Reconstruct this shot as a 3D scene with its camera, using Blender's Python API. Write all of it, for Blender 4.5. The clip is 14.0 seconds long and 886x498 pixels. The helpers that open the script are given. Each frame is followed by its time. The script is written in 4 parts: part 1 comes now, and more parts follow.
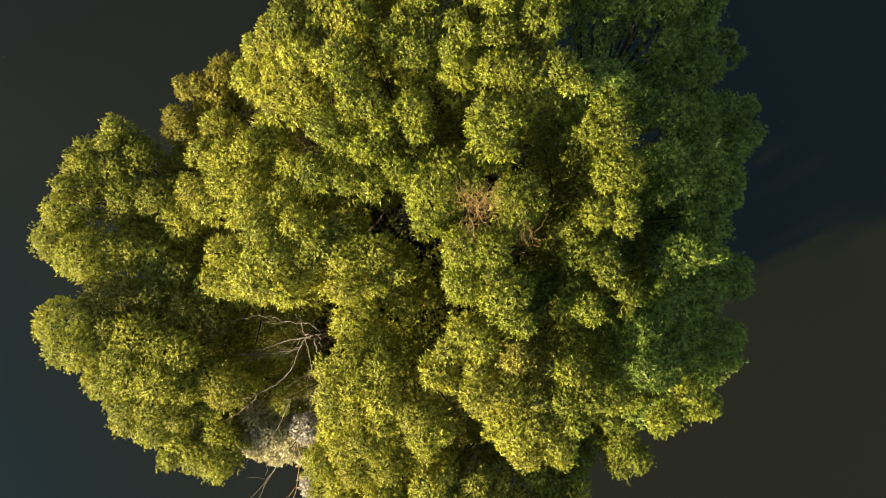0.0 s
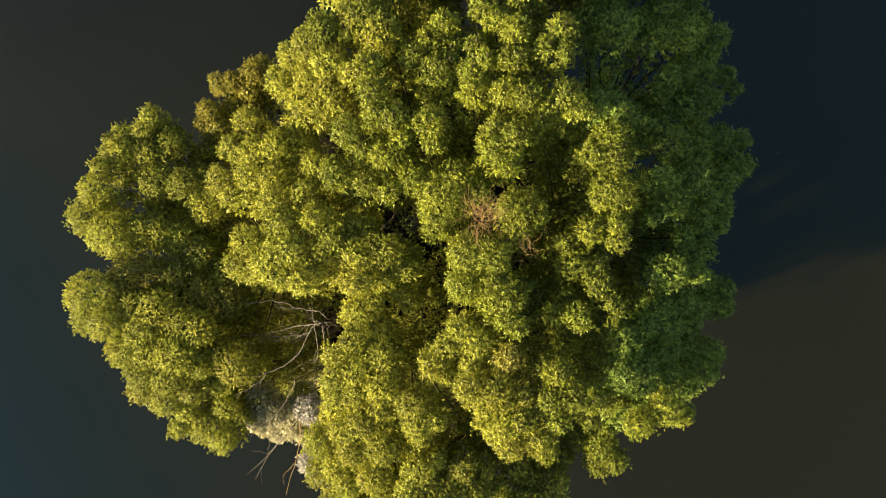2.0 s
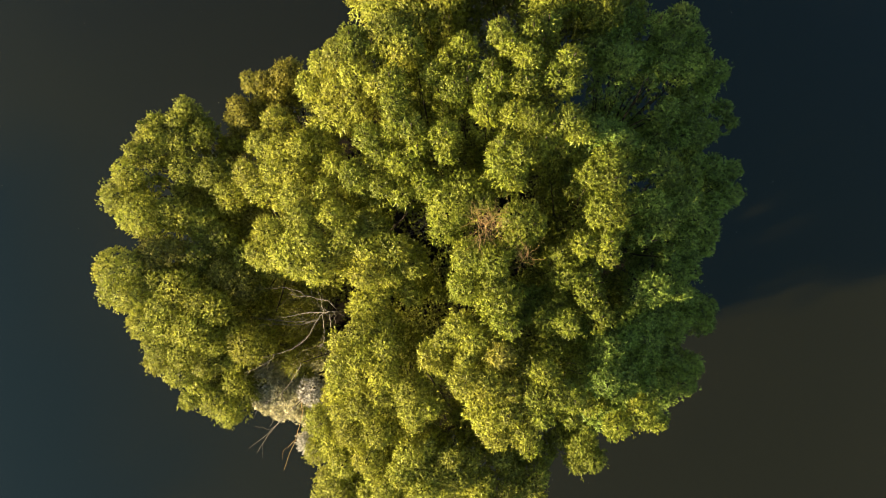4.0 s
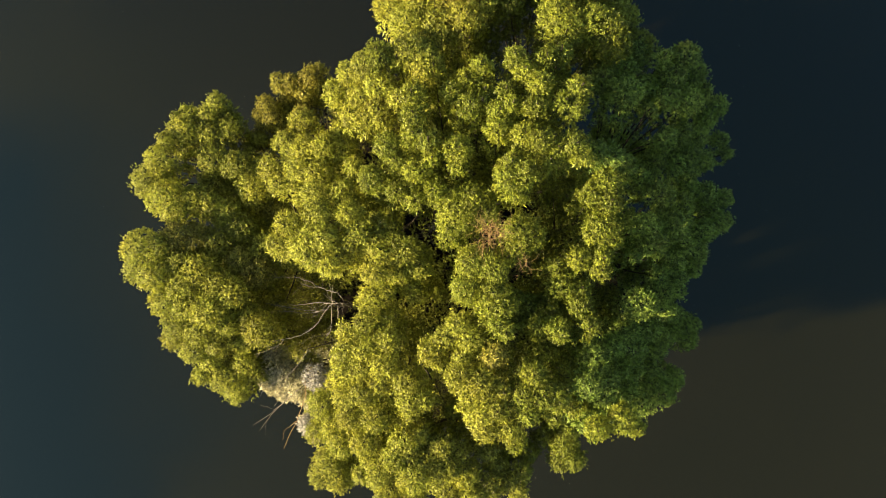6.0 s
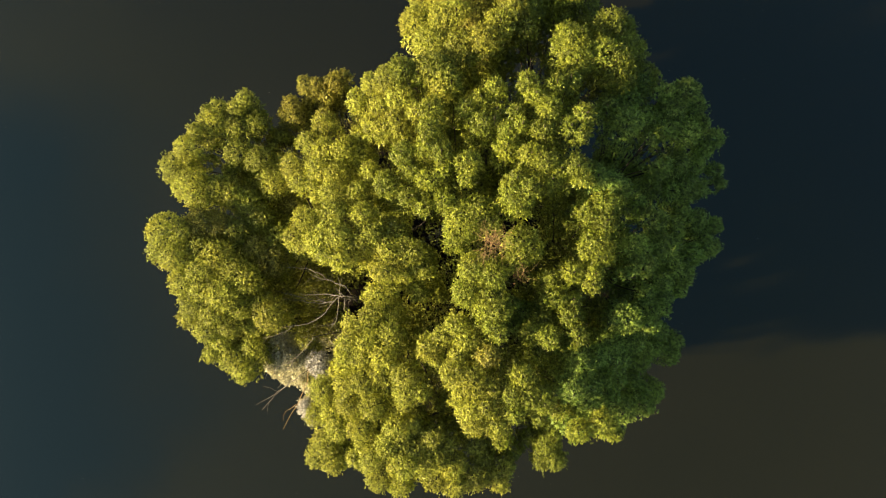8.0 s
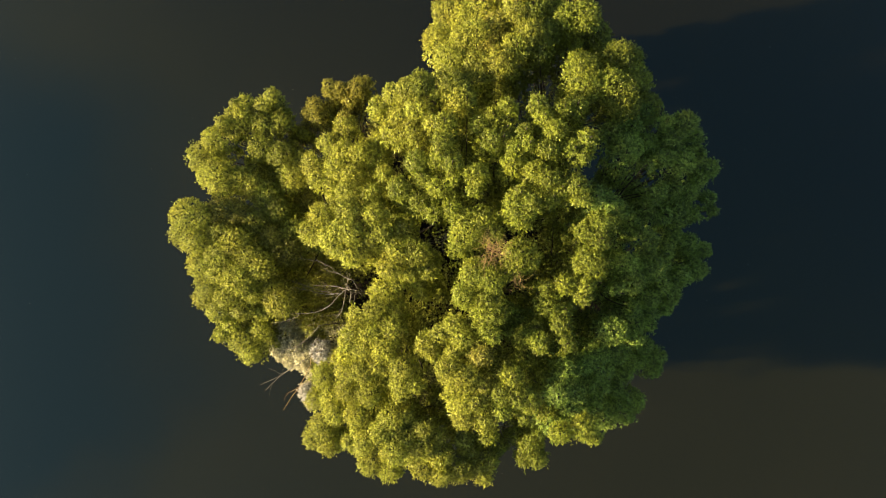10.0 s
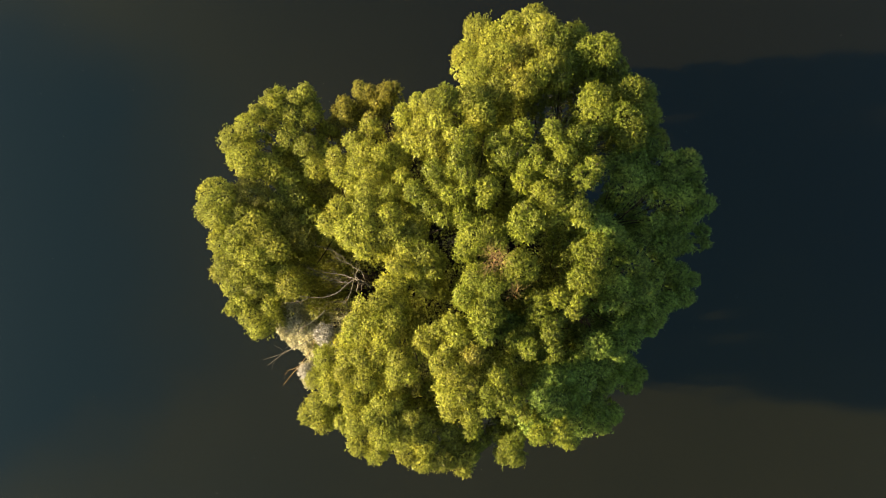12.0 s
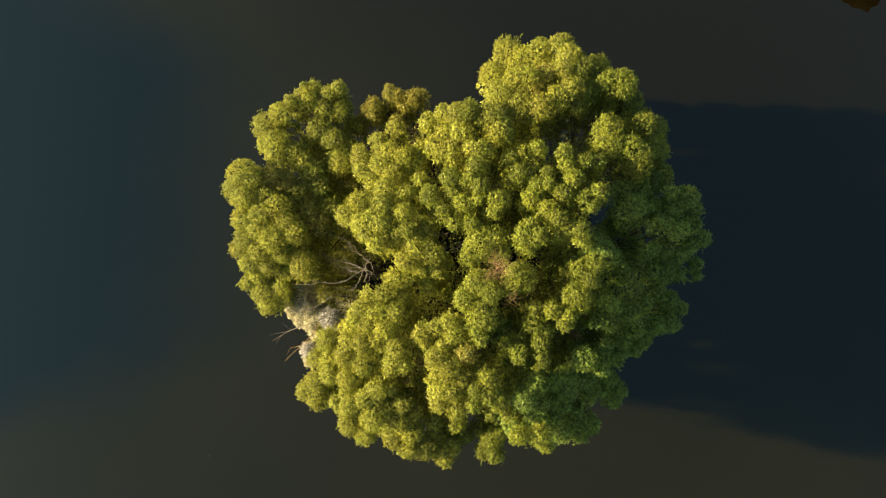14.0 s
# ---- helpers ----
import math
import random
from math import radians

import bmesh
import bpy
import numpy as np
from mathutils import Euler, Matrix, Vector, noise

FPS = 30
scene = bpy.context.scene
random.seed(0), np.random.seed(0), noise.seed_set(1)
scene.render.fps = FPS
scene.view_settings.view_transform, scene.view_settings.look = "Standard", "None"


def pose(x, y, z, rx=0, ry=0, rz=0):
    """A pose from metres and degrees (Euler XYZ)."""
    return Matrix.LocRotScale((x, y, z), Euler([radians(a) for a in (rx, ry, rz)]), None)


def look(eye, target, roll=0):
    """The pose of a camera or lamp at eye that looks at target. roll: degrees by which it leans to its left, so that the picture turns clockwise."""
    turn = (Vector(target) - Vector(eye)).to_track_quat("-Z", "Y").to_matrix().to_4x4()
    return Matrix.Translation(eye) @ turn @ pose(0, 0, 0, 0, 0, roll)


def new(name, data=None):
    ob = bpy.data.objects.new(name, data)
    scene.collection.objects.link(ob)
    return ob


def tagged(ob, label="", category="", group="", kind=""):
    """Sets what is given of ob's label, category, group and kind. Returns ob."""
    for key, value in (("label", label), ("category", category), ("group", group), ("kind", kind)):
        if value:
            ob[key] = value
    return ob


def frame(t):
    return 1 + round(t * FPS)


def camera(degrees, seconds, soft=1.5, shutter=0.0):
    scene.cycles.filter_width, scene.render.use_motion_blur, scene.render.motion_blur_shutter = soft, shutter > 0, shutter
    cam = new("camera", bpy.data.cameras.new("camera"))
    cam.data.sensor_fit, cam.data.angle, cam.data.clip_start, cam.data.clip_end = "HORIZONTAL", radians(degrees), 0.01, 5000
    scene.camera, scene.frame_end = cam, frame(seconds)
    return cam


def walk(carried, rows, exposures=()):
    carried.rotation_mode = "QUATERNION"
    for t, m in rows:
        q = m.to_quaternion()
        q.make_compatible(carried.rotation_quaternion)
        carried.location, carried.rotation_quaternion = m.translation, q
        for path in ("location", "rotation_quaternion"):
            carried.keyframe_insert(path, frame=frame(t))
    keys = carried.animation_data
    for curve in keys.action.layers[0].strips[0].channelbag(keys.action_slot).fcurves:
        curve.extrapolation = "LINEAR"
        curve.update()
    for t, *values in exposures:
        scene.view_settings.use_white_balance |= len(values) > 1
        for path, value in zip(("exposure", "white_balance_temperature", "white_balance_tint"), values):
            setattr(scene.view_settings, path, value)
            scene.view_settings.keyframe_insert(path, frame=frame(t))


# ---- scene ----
cam = camera(60.6, 14.0, soft=0.5)
METRES, EYE, TILT, LEAN, TURN = 10.0, 24.8, -85.58, 1.78, 0.0
ROWS = [
    (0.0, 0.0, 0.0, 0.0, 0.0, 0.0, -0.0),
    (0.5, -0.001, -0.0311, 0.0017, 0.07, 0.0, -1.0),
    (1.0, -0.0016, -0.0648, 0.004, 0.17, -0.0, -2.08),
    (1.5, -0.0019, -0.0961, 0.0051, 0.24, -0.02, -3.08),
    (2.0, -0.0022, -0.131, 0.0059, 0.33, -0.02, -4.17),
    (2.5, -0.0025, -0.1632, 0.0065, 0.43, -0.06, -5.17),
    (3.0, -0.0029, -0.1979, 0.008, 0.49, -0.08, -6.26),
    (5.5, -0.0113, -0.3683, 0.0238, 0.78, -0.27, -11.42),
    (6.0, -0.0124, -0.4039, 0.0268, 0.87, -0.31, -12.53),
    (6.5, -0.0136, -0.4372, 0.0297, 0.94, -0.33, -13.57),
    (7.0, -0.0146, -0.4731, 0.0328, 1.03, -0.36, -14.68),
    (7.5, -0.0152, -0.5064, 0.0353, 1.1, -0.37, -15.73),
    (8.0, -0.017, -0.5431, 0.0382, 1.15, -0.4, -16.86),
    (10.5, -0.0212, -0.723, 0.0537, 1.6, -0.6, -22.66),
    (11.0, -0.0228, -0.7624, 0.0576, 1.74, -0.66, -24.23),
    (11.5, -0.0237, -0.7991, 0.0598, 1.87, -0.77, -25.85),
    (12.0, -0.0245, -0.839, 0.0625, 2.02, -0.9, -27.6),
    (12.5, -0.0256, -0.8764, 0.066, 2.18, -1.01, -29.21),
    (13.0, -0.0272, -0.9167, 0.0699, 2.37, -1.16, -30.97),
    (13.5, -0.0288, -0.9547, 0.0735, 2.54, -1.29, -32.61),
    (14.0, -0.0308, -0.9962, 0.0772, 2.75, -1.46, -34.39),
]
EXPOSURE = 1.78
walk(cam, [(t, pose(0, 0, EYE, TILT, LEAN, TURN) @ pose(METRES * x, METRES * y, METRES * z, 90 + pitch, roll, yaw)) for t, x, y, z, yaw, pitch, roll in ROWS],
     exposures=[(0.0, EXPOSURE - 0.22), (3.0, EXPOSURE - 0.16), (7.0, EXPOSURE - 0.06), (14.0, EXPOSURE - 0.08)])

# ---- light: a low warm evening sun and a clear sky ----
SUN_ELEVATION, SHADOW_HEADING = 18.5, 32.2      # degrees; the heading is that of the shadows, from +x
away = Vector((math.cos(radians(SHADOW_HEADING)), math.sin(radians(SHADOW_HEADING)), 0))
sun_data = bpy.data.lights.new("sun", "SUN")
sun_data.energy, sun_data.angle, sun_data.color = 6.2, radians(1.6), (1.0, 0.79, 0.47)
sun = new("sun", sun_data)
sun.matrix_world = look(-away * 40 + Vector((0, 0, 40 * math.tan(radians(SUN_ELEVATION)))), (0, 0, 0))

world = bpy.data.worlds.new("sky")
scene.world = world
world.use_nodes = True
wn, wl = world.node_tree.nodes, world.node_tree.links
sky = wn.new("ShaderNodeTexSky")
sky.sky_type, sky.sun_disc = "NISHITA", False
sky.dust_density, sky.ozone_density = 2.0, 0.15
sky.sun_elevation = radians(SUN_ELEVATION)
sky.sun_rotation = math.atan2(-away.x, -away.y)
wl.new(sky.outputs["Color"], wn["Background"].inputs["Color"])
wn["Background"].inputs["Strength"].default_value = 0.080


# ---- materials ----
def material(name):
    m = bpy.data.materials.new(name)
    m.use_nodes = True
    return m, m.node_tree.nodes, m.node_tree.links, m.node_tree.nodes["Principled BSDF"]


def ramp(nodes, stops):
    node = nodes.new("ShaderNodeValToRGB")
    while len(node.color_ramp.elements) < len(stops):
        node.color_ramp.elements.new(0.5)
    for e, (at, c) in zip(node.color_ramp.elements, stops):
        e.position, e.color = at, (*c, 1)
    return node


def leaf_material(name, stops, tint, through_light=0.28, roughness=0.5, patch=0.55):
    """Willow leaf: every leaf has a colour of its own, clumps and patches drift towards a second tint; light comes through."""
    m, nodes, links, bsdf = material(name)
    geo, info, where = nodes.new("ShaderNodeNewGeometry"), nodes.new("ShaderNodeObjectInfo"), nodes.new("ShaderNodeTexCoord")
    colours = ramp(nodes, stops)
    links.new(geo.outputs["Random Per Island"], colours.inputs["Fac"])
    big = nodes.new("ShaderNodeTexNoise")
    big.inputs["Scale"].default_value, big.inputs["Detail"].default_value = 0.9, 3.0
    links.new(where.outputs["Object"], big.inputs["Vector"])
    spread = nodes.new("ShaderNodeMapRange")
    spread.inputs["From Min"].default_value, spread.inputs["From Max"].default_value = 0.42, 0.72
    spread.inputs["To Max"].default_value = patch
    links.new(big.outputs["Fac"], spread.inputs["Value"])
    second = nodes.new("ShaderNodeMix")
    second.data_type = "RGBA"
    second.inputs["B"].default_value = (*tint, 1)
    links.new(spread.outputs["Result"], second.inputs["Factor"])
    links.new(colours.outputs["Color"], second.inputs["A"])
    value = nodes.new("ShaderNodeHueSaturation")
    shade = nodes.new("ShaderNodeMapRange")
    shade.inputs["To Min"].default_value, shade.inputs["To Max"].default_value = 0.8, 1.2
    links.new(info.outputs["Random"], shade.inputs["Value"])
    fine, spray, times = nodes.new("ShaderNodeTexNoise"), nodes.new("ShaderNodeMapRange"), nodes.new("ShaderNodeMath")
    fine.inputs["Scale"].default_value, fine.inputs["Detail"].default_value = 9.5, 1.0
    links.new(where.outputs["Object"], fine.inputs["Vector"])
    spray.inputs["From Min"].default_value, spray.inputs["From Max"].default_value = 0.38, 0.62
    spray.inputs["To Min"].default_value, spray.inputs["To Max"].default_value = 0.5, 1.52
    links.new(fine.outputs["Fac"], spray.inputs["Value"])
    times.operation = "MULTIPLY"
    links.new(shade.outputs["Result"], times.inputs[0])
    links.new(spray.outputs["Result"], times.inputs[1])
    links.new(times.outputs["Value"], value.inputs["Value"])
    links.new(second.outputs["Result"], value.inputs["Color"])
    bsdf.inputs["Roughness"].default_value, bsdf.inputs["Specular IOR Level"].default_value = roughness, 0.34
    links.new(value.outputs["Color"], bsdf.inputs["Base Color"])
    thin, both = nodes.new("ShaderNodeBsdfTranslucent"), nodes.new("ShaderNodeMixShader")
    links.new(value.outputs["Color"], thin.inputs["Color"])
    both.inputs["Fac"].default_value = through_light
    links.new(bsdf.outputs["BSDF"], both.inputs[1])
    links.new(thin.outputs["BSDF"], both.inputs[2])
    links.new(both.outputs["Shader"], nodes["Material Output"].inputs["Surface"])
    return m


def bark_material(name, dark, light, scale=14.0, gloss=0.3):
    m, nodes, links, bsdf = material(name)
    where, grain = nodes.new("ShaderNodeTexCoord"), nodes.new("ShaderNodeTexNoise")
    grain.inputs["Scale"].default_value, grain.inputs["Detail"].default_value = scale, 6.0
    links.new(where.outputs["Object"], grain.inputs["Vector"])
    colours = ramp(nodes, [(0.3, dark), (0.7, light)])
    links.new(grain.outputs["Fac"], colours.inputs["Fac"])
    links.new(colours.outputs["Color"], bsdf.inputs["Base Color"])
    bump = nodes.new("ShaderNodeBump")
    bump.inputs["Strength"].default_value, bump.inputs["Distance"].default_value = 0.6, 0.02
    links.new(grain.outputs["Fac"], bump.inputs["Height"])
    links.new(bump.outputs["Normal"], bsdf.inputs["Normal"])
    bsdf.inputs["Roughness"].default_value, bsdf.inputs["Specular IOR Level"].default_value = 0.85, gloss
    return m


def water_material():
    """Still, silty pond water: a dark brown body under a smooth reflecting surface, darker towards +y, with the
    brighter sky reflection of the sunny side painted into its colour as a grey-blue tongue.
    """
    m, nodes, links, bsdf = material("pond_water")
    where, silt, ripple, drift = nodes.new("ShaderNodeTexCoord"), nodes.new("ShaderNodeTexNoise"), nodes.new("ShaderNodeTexNoise"), nodes.new("ShaderNodeTexNoise")
    silt.inputs["Scale"].default_value, silt.inputs["Detail"].default_value = 0.09, 4.0
    ripple.inputs["Scale"].default_value, ripple.inputs["Detail"].default_value = 1.2, 3.0
    drift.inputs["Scale"].default_value, drift.inputs["Detail"].default_value = 0.13, 3.0
    for node in (silt, ripple, drift):
        links.new(where.outputs["Object"], node.inputs["Vector"])
    colours = ramp(nodes, [(0.3, (0.0068, 0.0062, 0.0008)), (0.7, (0.0086, 0.0076, 0.0012))])
    links.new(silt.outputs["Fac"], colours.inputs["Fac"])

    def edge(direction, low, high):
        """0 to 1 along a direction of the plan, with a wavering border."""
        dot, waver, total, soft = nodes.new("ShaderNodeVectorMath"), nodes.new("ShaderNodeMath"), nodes.new("ShaderNodeMath"), nodes.new("ShaderNodeMapRange")
        dot.operation, waver.operation, total.operation, soft.interpolation_type = "DOT_PRODUCT", "MULTIPLY", "ADD", "SMOOTHSTEP"
        dot.inputs[1].default_value = (*direction, 0)
        links.new(where.outputs["Object"], dot.inputs[0])
        links.new(drift.outputs["Fac"], waver.inputs[0])
        waver.inputs[1].default_value = 7.0
        links.new(dot.outputs["Value"], total.inputs[0])
        links.new(waver.outputs["Value"], total.inputs[1])
        soft.inputs["From Min"].default_value, soft.inputs["From Max"].default_value = low + 3.5, high + 3.5
        links.new(total.outputs["Value"], soft.inputs["Value"])
        return soft.outputs["Result"]

    # The base colour drops to a darker brown towards +y.
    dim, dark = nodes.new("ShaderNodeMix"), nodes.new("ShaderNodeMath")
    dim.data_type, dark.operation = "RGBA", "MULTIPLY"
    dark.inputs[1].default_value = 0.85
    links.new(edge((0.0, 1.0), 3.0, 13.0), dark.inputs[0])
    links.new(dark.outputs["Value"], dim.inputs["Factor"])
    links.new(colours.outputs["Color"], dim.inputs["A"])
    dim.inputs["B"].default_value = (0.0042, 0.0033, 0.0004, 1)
    # Brighter sky reflection on the sunny side, painted as grey-blue base colour.
    both, bound, sky_tint = nodes.new("ShaderNodeMath"), nodes.new("ShaderNodeMath"), nodes.new("ShaderNodeMix")
    both.operation, bound.operation, sky_tint.data_type = "MULTIPLY", "MULTIPLY", "RGBA"
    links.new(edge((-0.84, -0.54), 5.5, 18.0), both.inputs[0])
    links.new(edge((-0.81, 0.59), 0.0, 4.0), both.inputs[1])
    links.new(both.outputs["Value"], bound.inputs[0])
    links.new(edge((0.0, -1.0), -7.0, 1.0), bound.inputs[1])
    links.new(bound.outputs["Value"], sky_tint.inputs["Factor"])
    links.new(dim.outputs["Result"], sky_tint.inputs["A"])
    sky_tint.inputs["B"].default_value = (0.0021, 0.0041, 0.0041, 1)
    links.new(sky_tint.outputs["Result"], bsdf.inputs["Base Color"])
    bump = nodes.new("ShaderNodeBump")
    bump.inputs["Strength"].default_value, bump.inputs["Distance"].default_value = 0.15, 0.01
    links.new(ripple.outputs["Fac"], bump.inputs["Height"])
    links.new(bump.outputs["Normal"], bsdf.inputs["Normal"])
    bsdf.inputs["Roughness"].default_value, bsdf.inputs["IOR"].default_value, bsdf.inputs["Specular IOR Level"].default_value = 0.08, 1.333, 1.0
    bsdf.inputs["Specular Tint"].default_value = (0.66, 1.0, 0.95, 1)
    return m


LEAF = leaf_material("willow_leaf", [(0.0, (0.178, 0.212, 0.022)), (0.5, (0.243, 0.268, 0.029)), (1.0, (0.325, 0.332, 0.060))], (0.32, 0.298, 0.029))
LEAF_MID = leaf_material("mid_green_willow_leaf", [(0.0, (0.125, 0.163, 0.015)), (0.5, (0.172, 0.208, 0.019)), (1.0, (0.235, 0.258, 0.038))], (0.245, 0.252, 0.020))
# Greener leaf; the skylit tint of the shaded trees is put into its colour.
LEAF_SHADE_GREEN = leaf_material("shade_green_willow_leaf", [(0.0, (0.120, 0.190, 0.032)), (0.5, (0.172, 0.250, 0.040)), (1.0, (0.245, 0.318, 0.056))], (0.232, 0.285, 0.038), 0.36)
LEAF_AUTUMN = leaf_material("turning_willow_leaf", [(0.0, (0.125, 0.134, 0.018)), (0.5, (0.235, 0.232, 0.028)), (1.0, (0.37, 0.335, 0.07))], (0.31, 0.265, 0.026))
LEAF_SILVER = leaf_material("silver_willow_leaf", [(0.0, (0.28, 0.27, 0.13)), (0.5, (0.42, 0.40, 0.23)), (1.0, (0.56, 0.53, 0.41))], (0.38, 0.36, 0.18), 0.2, 0.5)
LEAF_WHITE = leaf_material("bleached_leaf", [(0.0, (0.27, 0.265, 0.235)), (1.0, (0.52, 0.505, 0.475))], (0.34, 0.33, 0.29), 0.25, 0.6)
BARK = bark_material("willow_bark", (0.014, 0.010, 0.007), (0.040, 0.031, 0.022))
DEAD_WOOD = bark_material("dead_wood", (0.075, 0.065, 0.055), (0.18, 0.16, 0.135), 9.0)
BROWN_TWIG = bark_material("brown_twig", (0.18, 0.112, 0.042), (0.36, 0.24, 0.10), 9.0)
# Mud made near-black: the shade under the crowns is in its colour.
SHADE_MUD = bark_material("shade_dark_mud", (0.004, 0.003, 0.002), (0.009, 0.0068, 0.0045), 1.5, 0.05)
BROWN_MUD = bark_material("brown_mud", (0.0036, 0.0027, 0.0009), (0.0066, 0.0047, 0.0015), 1.2, 0.0)
FLECK = leaf_material("floating_leaf", [(0.0, (0.08, 0.07, 0.045)), (1.0, (0.24, 0.22, 0.18))], (0.28, 0.25, 0.17), 0.1)
WATER = water_material()


# ---- helpers for the things ----
def mesh_object(name, data_name, verts, quads, mat, parent=None, label="", kind="", smooth=False):
    data = bpy.data.meshes.new(data_name)
    verts, quads = np.asarray(verts, np.float32), np.asarray(quads, np.int32)
    data.vertices.add(len(verts))
    data.vertices.foreach_set("co", verts.ravel())
    data.loops.add(quads.size)
    data.loops.foreach_set("vertex_index", quads.ravel())
    data.polygons.add(len(quads))
    data.polygons.foreach_set("loop_start", np.arange(0, quads.size, quads.shape[1], dtype=np.int32))
    data.polygons.foreach_set("use_smooth", np.full(len(quads), smooth))
    data.materials.append(mat)
    data.update(calc_edges=True)
    ob = new(name, data)
    if parent:
        ob.parent = parent
        ob.matrix_parent_inverse = Matrix.Translation(-parent.location)
    return tagged(ob, label=label, kind=kind)


def unit(a):
    return a / np.maximum(np.linalg.norm(a, axis=-1, keepdims=True), 1e-9)


def tube(points, radii, sides=7, steps=5, wobble=0.0, rng=None):
    """A tapered, smoothly bent branch through the points: vertices and quads."""
    p, r = np.asarray(points, float), np.asarray(radii, float)
    ends = np.vstack([2 * p[0] - p[1], p, 2 * p[-1] - p[-2]])
    path, size = [], []
    for i in range(len(p) - 1):
        a, b, c, d = ends[i:i + 4]
        for s in np.arange(steps) / steps:
            path.append(0.5 * (2 * b + (c - a) * s + (2 * a - 5 * b + 4 * c - d) * s ** 2 + (3 * b - a - 3 * c + d) * s ** 3))
            size.append(r[i] + (r[i + 1] - r[i]) * s)
    path, size = np.array(path + [p[-1]]), np.array(size + [r[-1]])
    if rng is not None and wobble:
        path[1:-1] += rng.normal(0, wobble, (len(path) - 2, 3))
    ahead = unit(np.gradient(path, axis=0))
    side = unit(np.cross(ahead, np.where(np.abs(ahead[:, 2:]) > 0.9, (1.0, 0, 0), (0, 0, 1.0))))
    over = np.cross(side, ahead)
    turn = np.arange(sides) * 2 * np.pi / sides
    ring = path[:, None] + size[:, None, None] * (np.cos(turn)[None, :, None] * side[:, None] + np.sin(turn)[None, :, None] * over[:, None])
    k, j = np.arange(len(path) - 1)[:, None], np.arange(sides)[None]
    quads = np.stack([k * sides + j, k * sides + (j + 1) % sides, (k + 1) * sides + (j + 1) % sides, (k + 1) * sides + j], -1).reshape(-1, 4)
    return ring.reshape(-1, 3), quads


def joined(pieces):
    verts, quads, base = [], [], 0
    for v, q in pieces:
        verts.append(v)
        quads.append(q + base)
        base += len(v)
    return np.vstack(verts), np.vstack(quads)


def leaves(rng, at, way, count, length, width, twig, flutter=0.30):
    """Narrow leaves set spirally round short twigs that start at the points and run along way, crowded towards the tips like small stars."""
    n = len(at)
    s = 0.25 + 0.75 * (np.arange(count) + 0.5) / count
    start = at[:, None] + way[:, None] * (s[None, :, None] * twig[:, None, None])
    side = unit(np.cross(way, unit(rng.normal(size=(n, 3)))))
    over = np.cross(way, side)
    turn = np.arange(count) * 2.4 + rng.uniform(0, 6.3, (n, 1))
    out = np.cos(turn)[..., None] * side[:, None] + np.sin(turn)[..., None] * over[:, None]
    lean = (0.25 + 0.75 * s ** 2)[None, :, None] * rng.uniform(0.5, 1.3, (n, count, 1))
    d = unit(way[:, None] * lean + out * 0.8 + rng.normal(0, 0.22, (n, count, 3)))
    flat = unit(np.cross(d, way[:, None] + out * 0.1 + rng.normal(0, flutter, (n, count, 3))))
    size = length * rng.uniform(0.65, 1.25, (n, count, 1))
    half = flat * (width * size / length)
    tip = start + d * size - (0, 0, 1) * size * 0.14
    v = np.stack([start - half, tip, start + half], 2).reshape(-1, 3)
    return v, np.arange(len(v)).reshape(-1, 3)


def apart_from(at, others, gaps, share, flatten, rng):
    """Which of the points lie outside the neighbouring boughs and the openings of the crown."""
    keep = np.ones(len(at), bool)
    for x, y, z, s in others:
        keep &= np.linalg.norm((at - (x, y, z)) / (1, 1, flatten), axis=1) > share * s
    for x, y, z, s in gaps:
        keep &= (np.hypot(at[:, 0] - x, at[:, 1] - y) > s * rng.uniform(0.85, 1.2, len(at))) | (at[:, 2] < z - 1.8 - 6 * max(s - 0.2, 0))
    return keep


